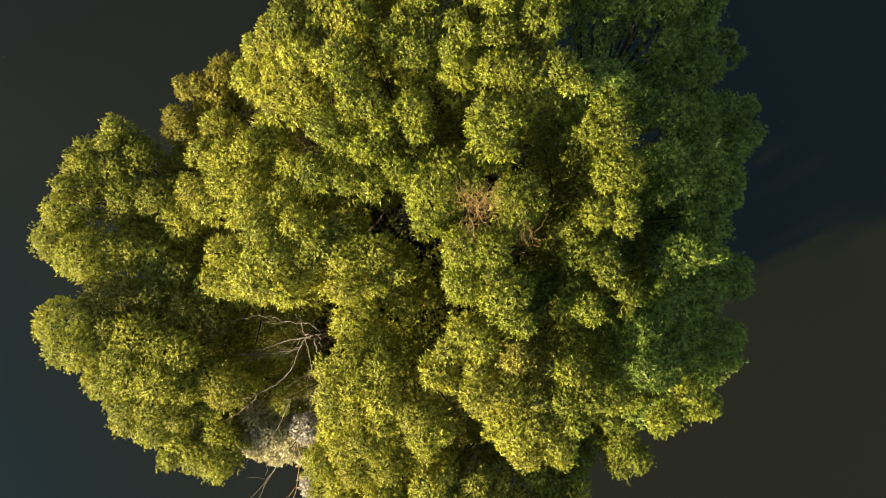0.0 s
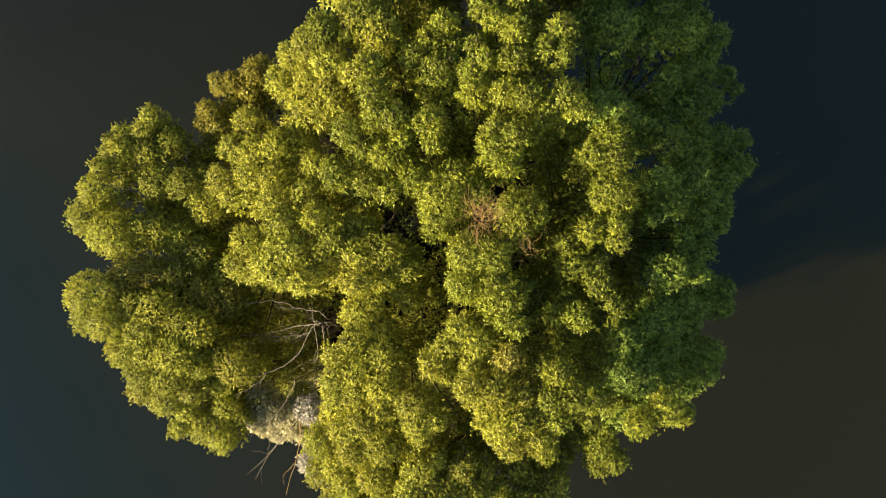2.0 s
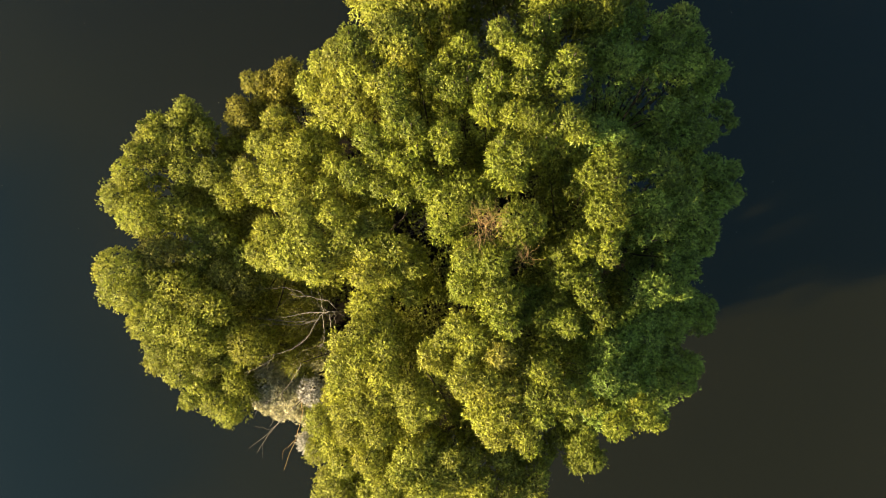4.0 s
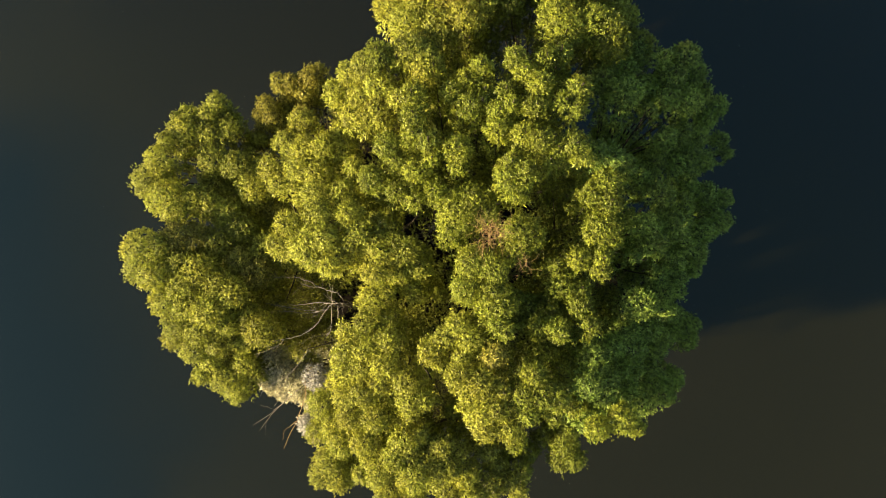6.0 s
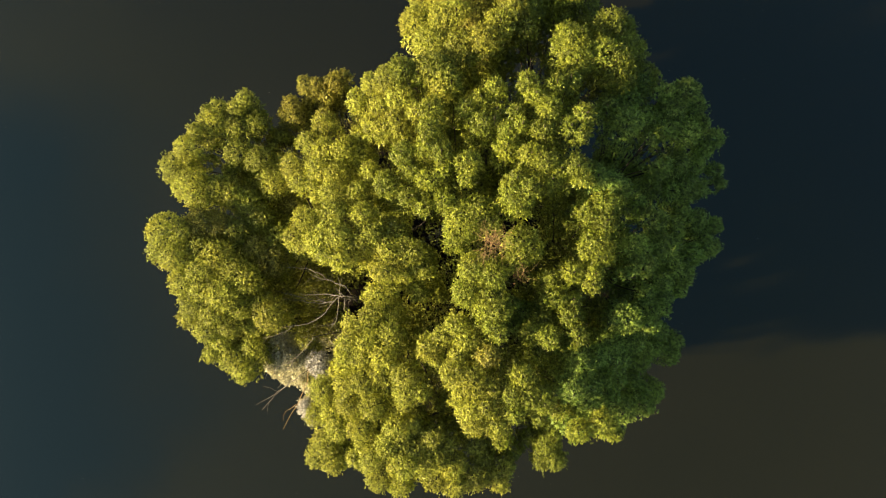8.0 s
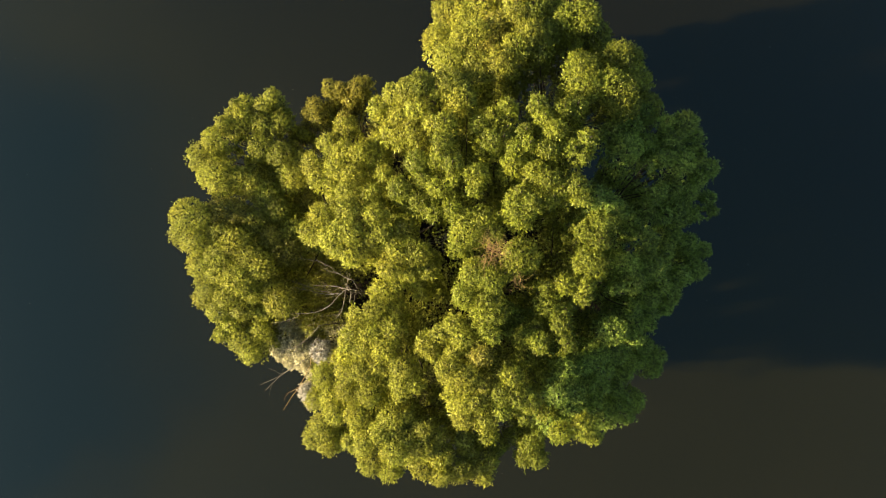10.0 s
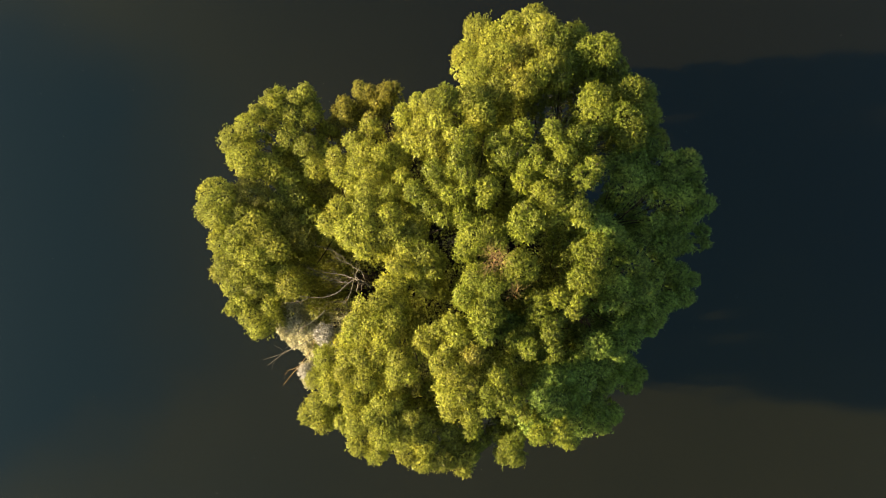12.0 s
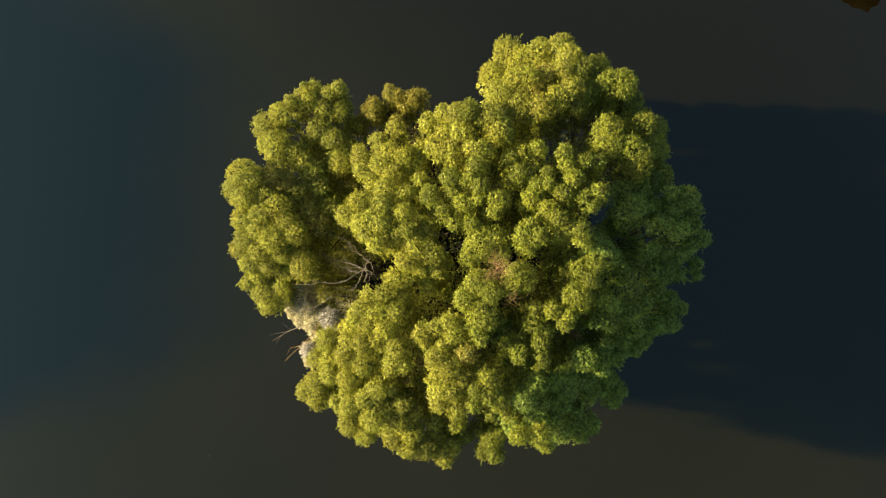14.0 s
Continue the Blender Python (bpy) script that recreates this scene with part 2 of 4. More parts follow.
def clump(rng, centre, reach, length=0.044, width=0.0108, flatten=0.85, others=(), gaps=()):
    """One leafy bough end that reaches so far from its centre: a dense dome of rounded tufts, each of many leafy twig ends, over a core of older leaves."""
    c, r = np.asarray(centre, float), max(reach - 0.03, 0.1)
    tuft = min(0.15, 0.45 * r)
    count = int(5 + 7.5 * (r / tuft) ** 1.7)
    d = unit(rng.normal(size=(count * 5, 3)) + (0, 0, 0.30))
    d = d[d[:, 2] > -0.45]
    picked = [d[0]]
    for e in d[1:]:                                     # spread the tufts evenly over the dome
        if len(picked) < count and min(((p - e) ** 2).sum() for p in picked) > (0.85 * tuft / r) ** 2:
            picked.append(e)
    d = np.array(picked)
    sizes = tuft * rng.uniform(0.75, 1.2, len(d))
    mids = c + d * (r - sizes * rng.uniform(0.95, 1.5, len(d)))[:, None] * (1, 1, flatten)
    n = int(2350 * reach ** 2) + 14
    which = rng.choice(len(d), n, p=sizes ** 2 / (sizes ** 2).sum())
    u = unit(rng.normal(size=(n, 3)) + 0.9 * d[which] + (0, 0, 0.20))
    at = mids[which] + u * sizes[which][:, None] * rng.uniform(0.45, 1.0, (n, 1)) ** 0.5 * 0.8
    at += u * np.where(rng.random((n, 1)) < 0.15, rng.uniform(0.02, 0.09, (n, 1)), 0.0)
    sprig = np.repeat(rng.random(n // 6 + 1) < 0.035, 6)[:n]           # a few shoots stand out from the dome
    lone = np.repeat(np.arange(n // 6 + 1) * 6, 6)[:n]
    at[sprig] = at[lone[sprig]] + u[lone[sprig]] * rng.uniform(0.0, 0.20, (sprig.sum(), 1))
    way = unit(u * 0.8 + d[which] * 0.5 + (0, 0, 0.05) + rng.normal(0, 0.18, (n, 3)))
    keep = apart_from(at, others, gaps, 0.80, flatten, rng)
    at, way = at[keep], way[keep]
    shell = leaves(rng, at, way, 8, length, width, rng.uniform(0.03, 0.08, len(at)))
    n = int(620 * r ** 2) + 10
    d = unit(rng.normal(size=(n, 3)) + (0, 0, 0.3))
    at = c + d * r * rng.uniform(0.35, 0.72, (n, 1)) * (1, 1, flatten)
    keep = apart_from(at, others, gaps, 0.75, flatten, rng)
    core = leaves(rng, at[keep], d[keep], 6, length * 1.4, width * 1.7, rng.uniform(0.04, 0.1, keep.sum()))
    return joined([shell, core])


def inner_leaves(rng, centre, reach, density, length, gaps=()):
    """Sparse older foliage in the shade inside a crown."""
    n = int(3300 * reach ** 2 * density)
    d = unit(rng.normal(size=(n, 3)) + (0, 0, 0.3))
    at = np.asarray(centre) + d * reach * rng.uniform(0.2, 0.9, (n, 1)) * (1, 1, 0.8)
    keep = apart_from(at, (), gaps, 0, 1, rng)
    return leaves(rng, at[keep], d[keep], 7, length, length * 0.15, rng.uniform(0.03, 0.09, keep.sum()))


def bough_skirt(rng, top, reach, inward):
    """The closed, shaded foliage along a bough, below its leafy end."""
    n = int(520 * reach ** 1.5)
    a, s = rng.uniform(0, 2 * np.pi, n), rng.uniform(0.0, 1.0, n)
    out = np.stack([np.cos(a), np.sin(a), 0.25 + 0 * a], 1)
    wide = reach * (0.80 + 0.15 * np.sin(3 * a + 5 * s)) * rng.uniform(0.55, 1.0, n)
    at = np.array(top) + out * (wide[:, None] * (1, 1, 0))
    at[:, 2] -= 0.15 + min(max(0.6 * (top[2] - 5.2), 0.3), 1.75) * s
    at[:, :2] += s[:, None] * inward
    keep = apart_from(at, (), CROWN_GAPS, 0, 1, rng)
    return leaves(rng, at[keep], unit(out[keep]), 6, 0.095, 0.021, rng.uniform(0.04, 0.12, keep.sum()))


def willow(seed, limbs, base, label, mat=None, special=None, trailing=(), inner=1.0, name="willow_tree", group="willows of the islet"):
    """A willow: trunk, limbs that rise to their leafy ends (x, y, z, radius), and sparse foliage inside."""
    mat, special = mat or LEAF, special or {}
    rng = np.random.default_rng(seed)
    ends = np.array(limbs)
    tree = tagged(new(name), label, "tree", group)
    tree.location = (*base, 0.0)
    foot, mean = np.array((*base, -0.25)), ends[:, :3].mean(0)
    fork = foot * 0.35 + mean * 0.65
    fork[2] = mean[2] * 0.42
    bend = (foot + fork) / 2 + rng.normal(0, 0.15, 3)
    thick = 0.07 + 0.006 * len(ends)
    mesh_object("trunk", "trunk", *tube([foot, bend, fork], [thick * 1.35, thick, thick * 0.75], 12, 6, 0.012, rng), BARK, tree, smooth=True)
    for i, (x, y, z, r) in enumerate(ends):
        end = np.array((x, y, z))
        low = bend + (fork - bend) * rng.uniform(0.2, 1.0)
        reach = end - low
        knee = low + reach * 0.5 + (0, 0, -0.10 * np.linalg.norm(reach)) + rng.normal(0, 0.12, 3)
        limb = mesh_object("limb", "limb", *tube([low, knee, end, end + (0, 0, 0.3 * r)], [0.042, 0.026, 0.012, 0.005], 6, 5, 0.012, rng), BARK, tree, smooth=True)
        near = [e for k, e in enumerate(ends) if k != i and np.linalg.norm(e[:3] - end) < r + e[3]]
        mesh_object("leaf_clump", "leaf_clump", *clump(rng, end, r, others=near, gaps=CROWN_GAPS), special.get(i, mat), limb, kind="stuff")
    hidden = []
    for x, y, z, r in ends:
        if z > 2.2:
            hidden.append(bough_skirt(rng, (x, y, z), r, (foot - (x, y, z))[:2] * 0.06))
        for drop, wide, many, long in ((2.6, 1.0, 0.06, 0.065), (3.8, 1.5, 0.036, 0.08), (5.5, 1.8, 0.034, 0.09)):
            inward = (foot - (x, y, z)) * (0.05 + 0.16 * drop) * rng.uniform(0.6, 1.2)
            c = np.array((x, y, z)) + inward * (1, 1, 0) + rng.normal(0, 0.2, 3)
            c[2] = z - drop * rng.uniform(0.85, 1.15)
            if c[2] > 0.6:
                hidden.append(inner_leaves(rng, c, r * wide, many * inner, long, CROWN_GAPS))
    for x, y, z, r in trailing:                            # foliage added close to the water, to block low sun and close gaps
        hidden.append(inner_leaves(rng, (x, y, z), r, 0.19, 0.085))
    for x, y, z, r in CROWN_GAPS:                       # dim undergrowth at the bottom of the openings
        if z > 4.5 and r < 0.26 and np.hypot(ends[:, 0] - x, ends[:, 1] - y).min() < 0.7:
            hidden.append(inner_leaves(rng, (x, y, z - rng.uniform(3.2, 4.2)), 0.75, 0.04, 0.06))
    if hidden:
        mesh_object("inner_foliage", "inner_foliage", *joined(hidden), mat, tree, kind="stuff")
    return tree


def branches(name, label, category, lines, mat, base, part_name="branch", twigs=5, seed=5, kind="", slim=0.55):
    """Bare wood: each line of points with its two radii is a branch, with thin side twigs."""
    rng = np.random.default_rng(seed)
    ob = tagged(new(name), label, category, kind=kind)
    ob.location = base
    for points, thick, thin in lines:
        p = np.array(points, float)
        pieces = [tube(p, np.linspace(thick, thin, len(p)) * slim, 7, 5, 0.012, rng)]
        for _ in range(twigs):
            k = rng.integers(0, len(p) - 1)
            at = p[k] + (p[k + 1] - p[k]) * rng.uniform(0.1, 0.9)
            ahead = unit(p[k + 1] - p[k])
            d = unit(ahead * 0.8 + rng.normal(0, 0.5, 3))
            reach = rng.uniform(0.25, 0.6)
            pieces.append(tube([at, at + d * reach * 0.5, at + d * reach + rng.normal(0, 0.06, 3)], [thin * 0.6, thin * 0.45, thin * 0.25], 5, 4, 0.010, rng))
        mesh_object(part_name, part_name, *joined(pieces), mat, ob, smooth=True)
    return ob


# ---- water and islet ----
span = np.linspace(-1, 1, 9)
gx, gy = np.meshgrid(np.sign(span) * span ** 2 * 2400, np.sign(span) * span ** 2 * 2400)
cells = [(r * 9 + c, r * 9 + c + 1, (r + 1) * 9 + c + 1, (r + 1) * 9 + c) for r in range(8) for c in range(8)]
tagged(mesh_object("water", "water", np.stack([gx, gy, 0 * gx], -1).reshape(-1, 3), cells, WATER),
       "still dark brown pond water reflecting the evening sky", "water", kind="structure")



def mud_mound(name, label, centre, half, turn, height, mat, seed):
    """A low uneven mound of mud that sinks below the water at its rim."""
    rng = np.random.default_rng(seed)
    rings, around, verts = 10, 48, []
    for i in range(rings + 1):
        for j in range(around):
            a, s = j * 2 * math.pi / around, i / rings
            rim = 1 + 0.10 * math.sin(3 * a + 1) + 0.06 * math.sin(7 * a) + 0.015 * rng.normal()
            x, y = half[0] * s * rim * math.cos(a), half[1] * s * rim * math.sin(a)
            verts.append((centre[0] + x * math.cos(turn) - y * math.sin(turn), centre[1] + x * math.sin(turn) + y * math.cos(turn),
                          height * (1 - 2.35 * s ** 2) + 0.07 * height * rng.normal()))
    cells = [(i * around + j, (i + 1) * around + j, (i + 1) * around + (j + 1) % around, i * around + (j + 1) % around) for i in range(rings) for j in range(around)]
    return tagged(mesh_object(name, name, verts, cells, mat, smooth=True), label, "ground", kind="structure")


# The islet's ground is unseen; it is added to keep the crown gaps black.
mud_mound("ground", "unseen mud islet under the willows, near-black to stand in for shade", (-1.4, 1.8), (10.4, 9.6), 0.0, 0.32, SHADE_MUD, 3)
mud_mound("mud_bank", "low wet brown mud bank across the water", (6.5, 24.25), (3.6, 3.1), 0.61, 0.12, BROWN_MUD, 4)

LIMBS_C = [
    (-3.95, -3.00, 5.90, 0.46), (-4.06, -4.67, 4.50, 0.40), (-3.63, -2.97, 5.60, 0.31), (-5.35, -2.81, 5.60, 0.46),
    (-5.35, -3.33, 5.40, 0.40), (-4.88, -3.14, 5.80, 0.43), (-5.39, -3.73, 4.70, 0.34), (-4.96, -3.76, 4.90, 0.40),
    (-4.55, -3.61, 5.10, 0.40), (-4.47, -3.15, 5.60, 0.40), (-3.97, -3.62, 5.00, 0.37), (-4.28, -3.89, 4.60, 0.34),
    (-4.28, -2.60, 5.40, 0.28), (-3.83, -5.01, 4.30, 0.28), (-5.38, -3.07, 5.70, 0.43), (-5.57, -3.64, 5.00, 0.31),
]
LIMBS_A = [
    (-8.43, 4.33, 7.20, 0.33), (-9.34, 3.83, 6.65, 0.40), (-9.20, 3.27, 7.00, 0.50), (-8.35, 4.02, 6.60, 0.36),
    (-8.55, 3.41, 6.90, 0.50), (-7.97, 3.66, 6.84, 0.47), (-9.59, 2.87, 7.24, 0.32), (-9.64, 2.26, 7.11, 0.57),
    (-9.89, 1.61, 6.92, 0.62), (-9.16, 1.31, 7.17, 0.57), (-9.48, 1.06, 7.07, 0.38), (-8.21, 2.67, 6.89, 0.56),
    (-9.08, 2.56, 6.40, 0.37), (-7.45, 2.59, 6.94, 0.56), (-7.13, 2.33, 6.86, 0.47), (-8.43, 2.02, 6.23, 0.42),
    (-8.42, 1.34, 7.01, 0.51), (-8.86, 0.94, 7.19, 0.47), (-7.95, 1.29, 7.02, 0.47), (-7.74, 1.96, 6.00, 0.56),
    (-8.26, 2.43, 6.59, 0.26),
    (-8.62, 3.99, 7.05, 0.36), (-8.15, 4.10, 6.30, 0.26), (-9.55, 3.36, 6.90, 0.30), (-9.68, 3.70, 6.80, 0.18),
]
LIMBS_X = [
    (-6.78, 2.06, 6.86, 0.56), (-6.79, 2.62, 6.74, 0.41), (-7.44, 1.18, 6.83, 0.57), (-7.01, 1.48, 6.11, 0.56),
    (-6.88, 0.87, 6.90, 0.52), (-6.49, 0.97, 6.13, 0.51), (-6.25, 1.64, 6.37, 0.46), (-7.28, 3.16, 6.17, 0.47),
    (-7.23, 3.56, 6.10, 0.38), (-8.55, 0.12, 7.38, 0.54), (-8.04, 0.27, 7.19, 0.56), (-7.45, 0.26, 7.08, 0.52),
    (-6.66, -0.06, 7.06, 0.47), (-6.10, -0.26, 6.95, 0.57), (-6.20, -0.95, 5.10, 0.57), (-5.74, -1.56, 4.75, 0.53),
    (-5.40, 0.45, 7.02, 0.48), (-6.15, 0.44, 6.85, 0.52),
]
LIMBS_B = [
    (-9.31, -0.36, 7.55, 0.68), (-9.37, -0.97, 7.39, 0.50), (-8.88, -1.02, 7.47, 0.55), (-8.89, -0.17, 7.64, 0.42),
    (-8.26, -0.51, 7.42, 0.47), (-7.65, -0.60, 7.34, 0.66), (-8.00, -1.13, 7.40, 0.56), (-7.03, -0.87, 7.40, 0.52),
    (-6.54, -1.00, 7.45, 0.52), (-8.47, -1.68, 7.14, 0.56), (-7.76, -1.66, 7.17, 0.61), (-7.08, -1.66, 7.35, 0.61),
    (-8.00, -2.25, 7.01, 0.57),
    (-7.93, -0.57, 7.32, 0.31), (-8.12, -1.56, 7.10, 0.39),
]
LIMBS_Y = [
    (-7.35, -2.25, 7.08, 0.57), (-6.66, -1.89, 7.09, 0.52), (-8.13, -2.72, 6.78, 0.38), (-7.47, -2.90, 6.73, 0.49),
    (-6.82, -2.55, 6.82, 0.49), (-6.96, -3.22, 6.36, 0.41), (-7.22, -3.65, 6.32, 0.34), (-6.55, -3.57, 6.20, 0.54),
    (-6.14, -3.83, 6.11, 0.50), (-6.05, -3.08, 6.22, 0.50), (-5.61, -3.29, 6.15, 0.31), (-6.17, -2.39, 6.46, 0.41),
    (-5.62, -1.88, 7.06, 0.59), (-6.07, -1.56, 7.02, 0.44),
]
LIMBS_D = [
    (-7.04, 4.59, 7.00, 0.35), (-7.19, 4.27, 6.80, 0.28), (-6.87, 4.35, 6.80, 0.36), (-6.71, 5.22, 7.10, 0.35),
    (-6.38, 5.34, 7.20, 0.35), (-6.86, 5.39, 7.10, 0.23), (-5.85, 5.58, 7.30, 0.41), (-6.05, 5.24, 7.00, 0.38),
    (-5.69, 5.83, 7.20, 0.29), (-5.93, 4.48, 7.00, 0.35), (-6.80, 5.21, 5.70, 0.33), (-7.06, 4.83, 5.50, 0.31),
    (-5.99, 5.64, 5.90, 0.36), (-7.37, 4.12, 5.50, 0.34), (-7.73, 3.68, 5.50, 0.31), (-6.11, 5.17, 5.50, 0.34),
    (-6.70, 4.61, 5.50, 0.34), (-7.07, 3.53, 5.70, 0.33),
]
LIMBS_E = [
    (-5.34, 3.88, 8.93, 0.45), (-5.57, 3.25, 8.92, 0.48), (-5.00, 3.17, 9.22, 0.44), (-4.53, 3.27, 9.29, 0.48),
    (-5.03, 2.62, 9.10, 0.52), (-5.88, 2.53, 8.84, 0.44), (-5.53, 2.20, 8.92, 0.40), (-4.50, 2.56, 9.26, 0.51),
    (-5.01, 1.97, 9.12, 0.39), (-4.33, 1.97, 9.76, 0.46), (-4.10, 3.34, 9.12, 0.47), (-3.56, 2.87, 9.78, 0.34),
    (-4.22, 3.79, 9.11, 0.39), (-4.05, 1.45, 10.07, 0.45), (-3.66, 2.19, 9.90, 0.37), (-3.51, 2.17, 8.77, 0.24),
    (-6.33, 2.75, 7.74, 0.26),
]
LIMBS_Z = [
    (-4.41, 4.65, 9.93, 0.40), (-4.06, 5.05, 10.43, 0.40), (-3.59, 5.19, 10.84, 0.50), (-3.17, 4.75, 10.90, 0.50),
    (-3.55, 4.41, 10.71, 0.43), (-3.75, 4.01, 10.58, 0.37), (-4.53, 4.60, 8.57, 0.36), (-3.03, 4.20, 10.86, 0.47),
    (-2.61, 4.45, 11.42, 0.28), (-3.42, 3.98, 10.76, 0.32), (-3.40, 4.23, 8.84, 0.29),
]
LIMBS_G = [
    (-3.35, 5.48, 11.04, 0.44), (-2.84, 5.43, 10.92, 0.34), (-2.40, 5.74, 10.98, 0.49), (-1.94, 5.38, 11.09, 0.27),
    (-2.26, 4.54, 11.66, 0.36), (-2.13, 4.06, 11.72, 0.35), (-2.03, 3.63, 11.56, 0.38), (-2.60, 3.32, 11.32, 0.40),
    (-2.33, 3.06, 11.18, 0.30), (-1.65, 3.56, 11.67, 0.35), (-1.84, 2.87, 11.27, 0.34), (-1.50, 3.21, 11.47, 0.25),
    (-2.87, 2.54, 10.87, 0.39), (-2.62, 2.37, 9.98, 0.29), (-2.17, 2.35, 10.87, 0.36), (-1.70, 2.24, 10.94, 0.28),
    (-1.26, 2.54, 11.11, 0.31), (-0.94, 3.52, 11.66, 0.40), (-0.86, 3.19, 11.29, 0.27), (-1.91, 5.34, 8.91, 0.27),
    (-1.84, 5.03, 7.90, 0.23), (-1.06, 4.58, 9.23, 0.21), (-3.15, 2.31, 7.92, 0.29), (-2.67, 2.24, 7.47, 0.29),
    (-1.66, 3.01, 11.32, 0.26),
]
LIMBS_F = [
    (-4.80, 1.04, 9.95, 0.45), (-4.91, 0.56, 9.91, 0.41), (-4.21, 0.65, 10.07, 0.56), (-3.79, 0.90, 10.24, 0.48),
    (-4.00, 0.38, 10.22, 0.36), (-3.50, 0.31, 10.32, 0.36), (-3.30, 1.62, 10.26, 0.41), (-2.90, 1.21, 10.15, 0.49),
    (-3.11, 0.92, 10.23, 0.33), (-2.39, 0.97, 10.07, 0.54), (-2.40, 0.44, 10.03, 0.47), (-1.82, 1.12, 10.09, 0.51),
    (-1.87, 0.53, 9.51, 0.40), (-1.39, 0.81, 9.61, 0.40), (-1.18, 0.49, 7.05, 0.44), (-1.55, 0.33, 8.82, 0.36),
    (-2.41, 1.58, 10.00, 0.42), (-3.33, 0.57, 10.20, 0.33), (-3.13, 0.59, 8.42, 0.27), (-0.77, 0.25, 7.49, 0.26),
    (-1.33, 0.07, 8.78, 0.32),
    (-1.33, 1.13, 9.51, 0.26),
]
LIMBS_S = [
    (-2.40, -0.29, 9.09, 0.48), (-2.08, 0.03, 9.11, 0.35), (-2.48, -0.87, 9.04, 0.53), (-1.91, -0.72, 8.86, 0.44),
    (-2.80, -1.19, 8.98, 0.53), (-2.81, -1.74, 8.98, 0.48), (-2.27, -1.59, 9.17, 0.47), (-1.72, -1.28, 9.26, 0.47),
    (-1.70, -1.89, 9.32, 0.51), (-2.29, -2.14, 9.09, 0.43), (-2.73, -2.35, 8.91, 0.44), (-2.97, -2.69, 8.43, 0.28),
    (-2.13, -2.72, 9.11, 0.43), (-1.74, -2.37, 9.27, 0.34), (-2.59, -2.95, 8.81, 0.40), (-1.00, -2.15, 9.45, 0.47),
    (-0.90, -2.60, 9.26, 0.43), (-0.53, -2.50, 9.35, 0.31), (-0.84, -2.97, 8.68, 0.32), (-0.36, -2.75, 6.73, 0.27),
    (0.22, -3.00, 6.29, 0.27), (-1.43, -1.51, 5.87, 0.31), (-1.47, -2.76, 7.80, 0.25),
    (-2.25, -0.61, 9.01, 0.37), (-2.97, -2.06, 8.62, 0.30),
]
LIMBS_T = [
    (-3.37, -3.58, 7.20, 0.48), (-3.35, -4.36, 7.04, 0.40), (-2.85, -4.09, 7.37, 0.47), (-2.40, -3.57, 7.89, 0.49),
    (-1.74, -3.44, 8.14, 0.48), (-1.91, -4.17, 7.90, 0.45), (-2.56, -4.51, 7.38, 0.42), (-2.85, -5.12, 6.78, 0.54),
    (-3.01, -5.63, 6.57, 0.44), (-2.46, -5.62, 6.70, 0.44), (-1.81, -5.18, 7.21, 0.34), (-1.49, -4.17, 7.22, 0.26),
    (-0.82, -3.85, 8.09, 0.48), (-1.01, -4.40, 7.99, 0.44), (-1.30, -4.90, 7.86, 0.45), (-0.43, -4.76, 7.79, 0.55),
    (-1.00, -5.77, 6.21, 0.49), (-0.29, -5.74, 6.29, 0.45),
    (-2.15, -5.25, 6.30, 0.45), (-1.45, -5.35, 6.40, 0.42), (-0.04, -5.02, 6.40, 0.45),
    (-0.93, -3.51, 8.01, 0.27), (-1.68, -4.64, 7.49, 0.35),
]
LIMBS_U = [
    (-0.25, -4.23, 7.80, 0.45), (0.14, -3.79, 7.86, 0.46), (0.36, -4.36, 7.56, 0.52), (0.65, -3.88, 7.51, 0.35),
    (0.98, -4.54, 7.04, 0.49), (0.61, -5.12, 6.80, 0.49), (1.22, -5.13, 6.77, 0.45), (1.74, -4.79, 6.53, 0.56),
    (2.28, -4.51, 6.34, 0.51), (1.84, -4.18, 6.43, 0.41), (2.57, -4.27, 6.31, 0.41), (2.02, -3.86, 6.00, 0.36),
    (1.46, -3.76, 6.98, 0.40), (2.60, -4.77, 6.36, 0.36), (-0.17, -3.54, 6.25, 0.34), (0.54, -3.55, 6.10, 0.31),
    (-0.48, -3.60, 8.03, 0.37), (1.12, -3.72, 5.75, 0.31),
    (-0.56, -4.16, 7.96, 0.38),
]
LIMBS_R = [
    (-0.04, -0.51, 10.26, 0.43), (-0.34, -0.81, 10.14, 0.40), (0.30, -0.71, 10.33, 0.39), (-0.60, -1.25, 10.02, 0.40),
    (-0.32, -1.51, 9.59, 0.26), (0.20, -1.18, 10.24, 0.31), (0.95, -0.96, 10.50, 0.38), (0.26, -1.67, 10.30, 0.46),
    (0.79, -1.73, 10.44, 0.46), (0.52, -2.10, 10.33, 0.42), (0.89, -2.38, 10.25, 0.47), (1.27, -2.19, 10.38, 0.38),
    (1.14, -2.77, 10.08, 0.40), (1.68, -2.61, 10.17, 0.40), (1.30, -1.74, 10.42, 0.31), (1.15, -1.44, 8.43, 0.25),
]
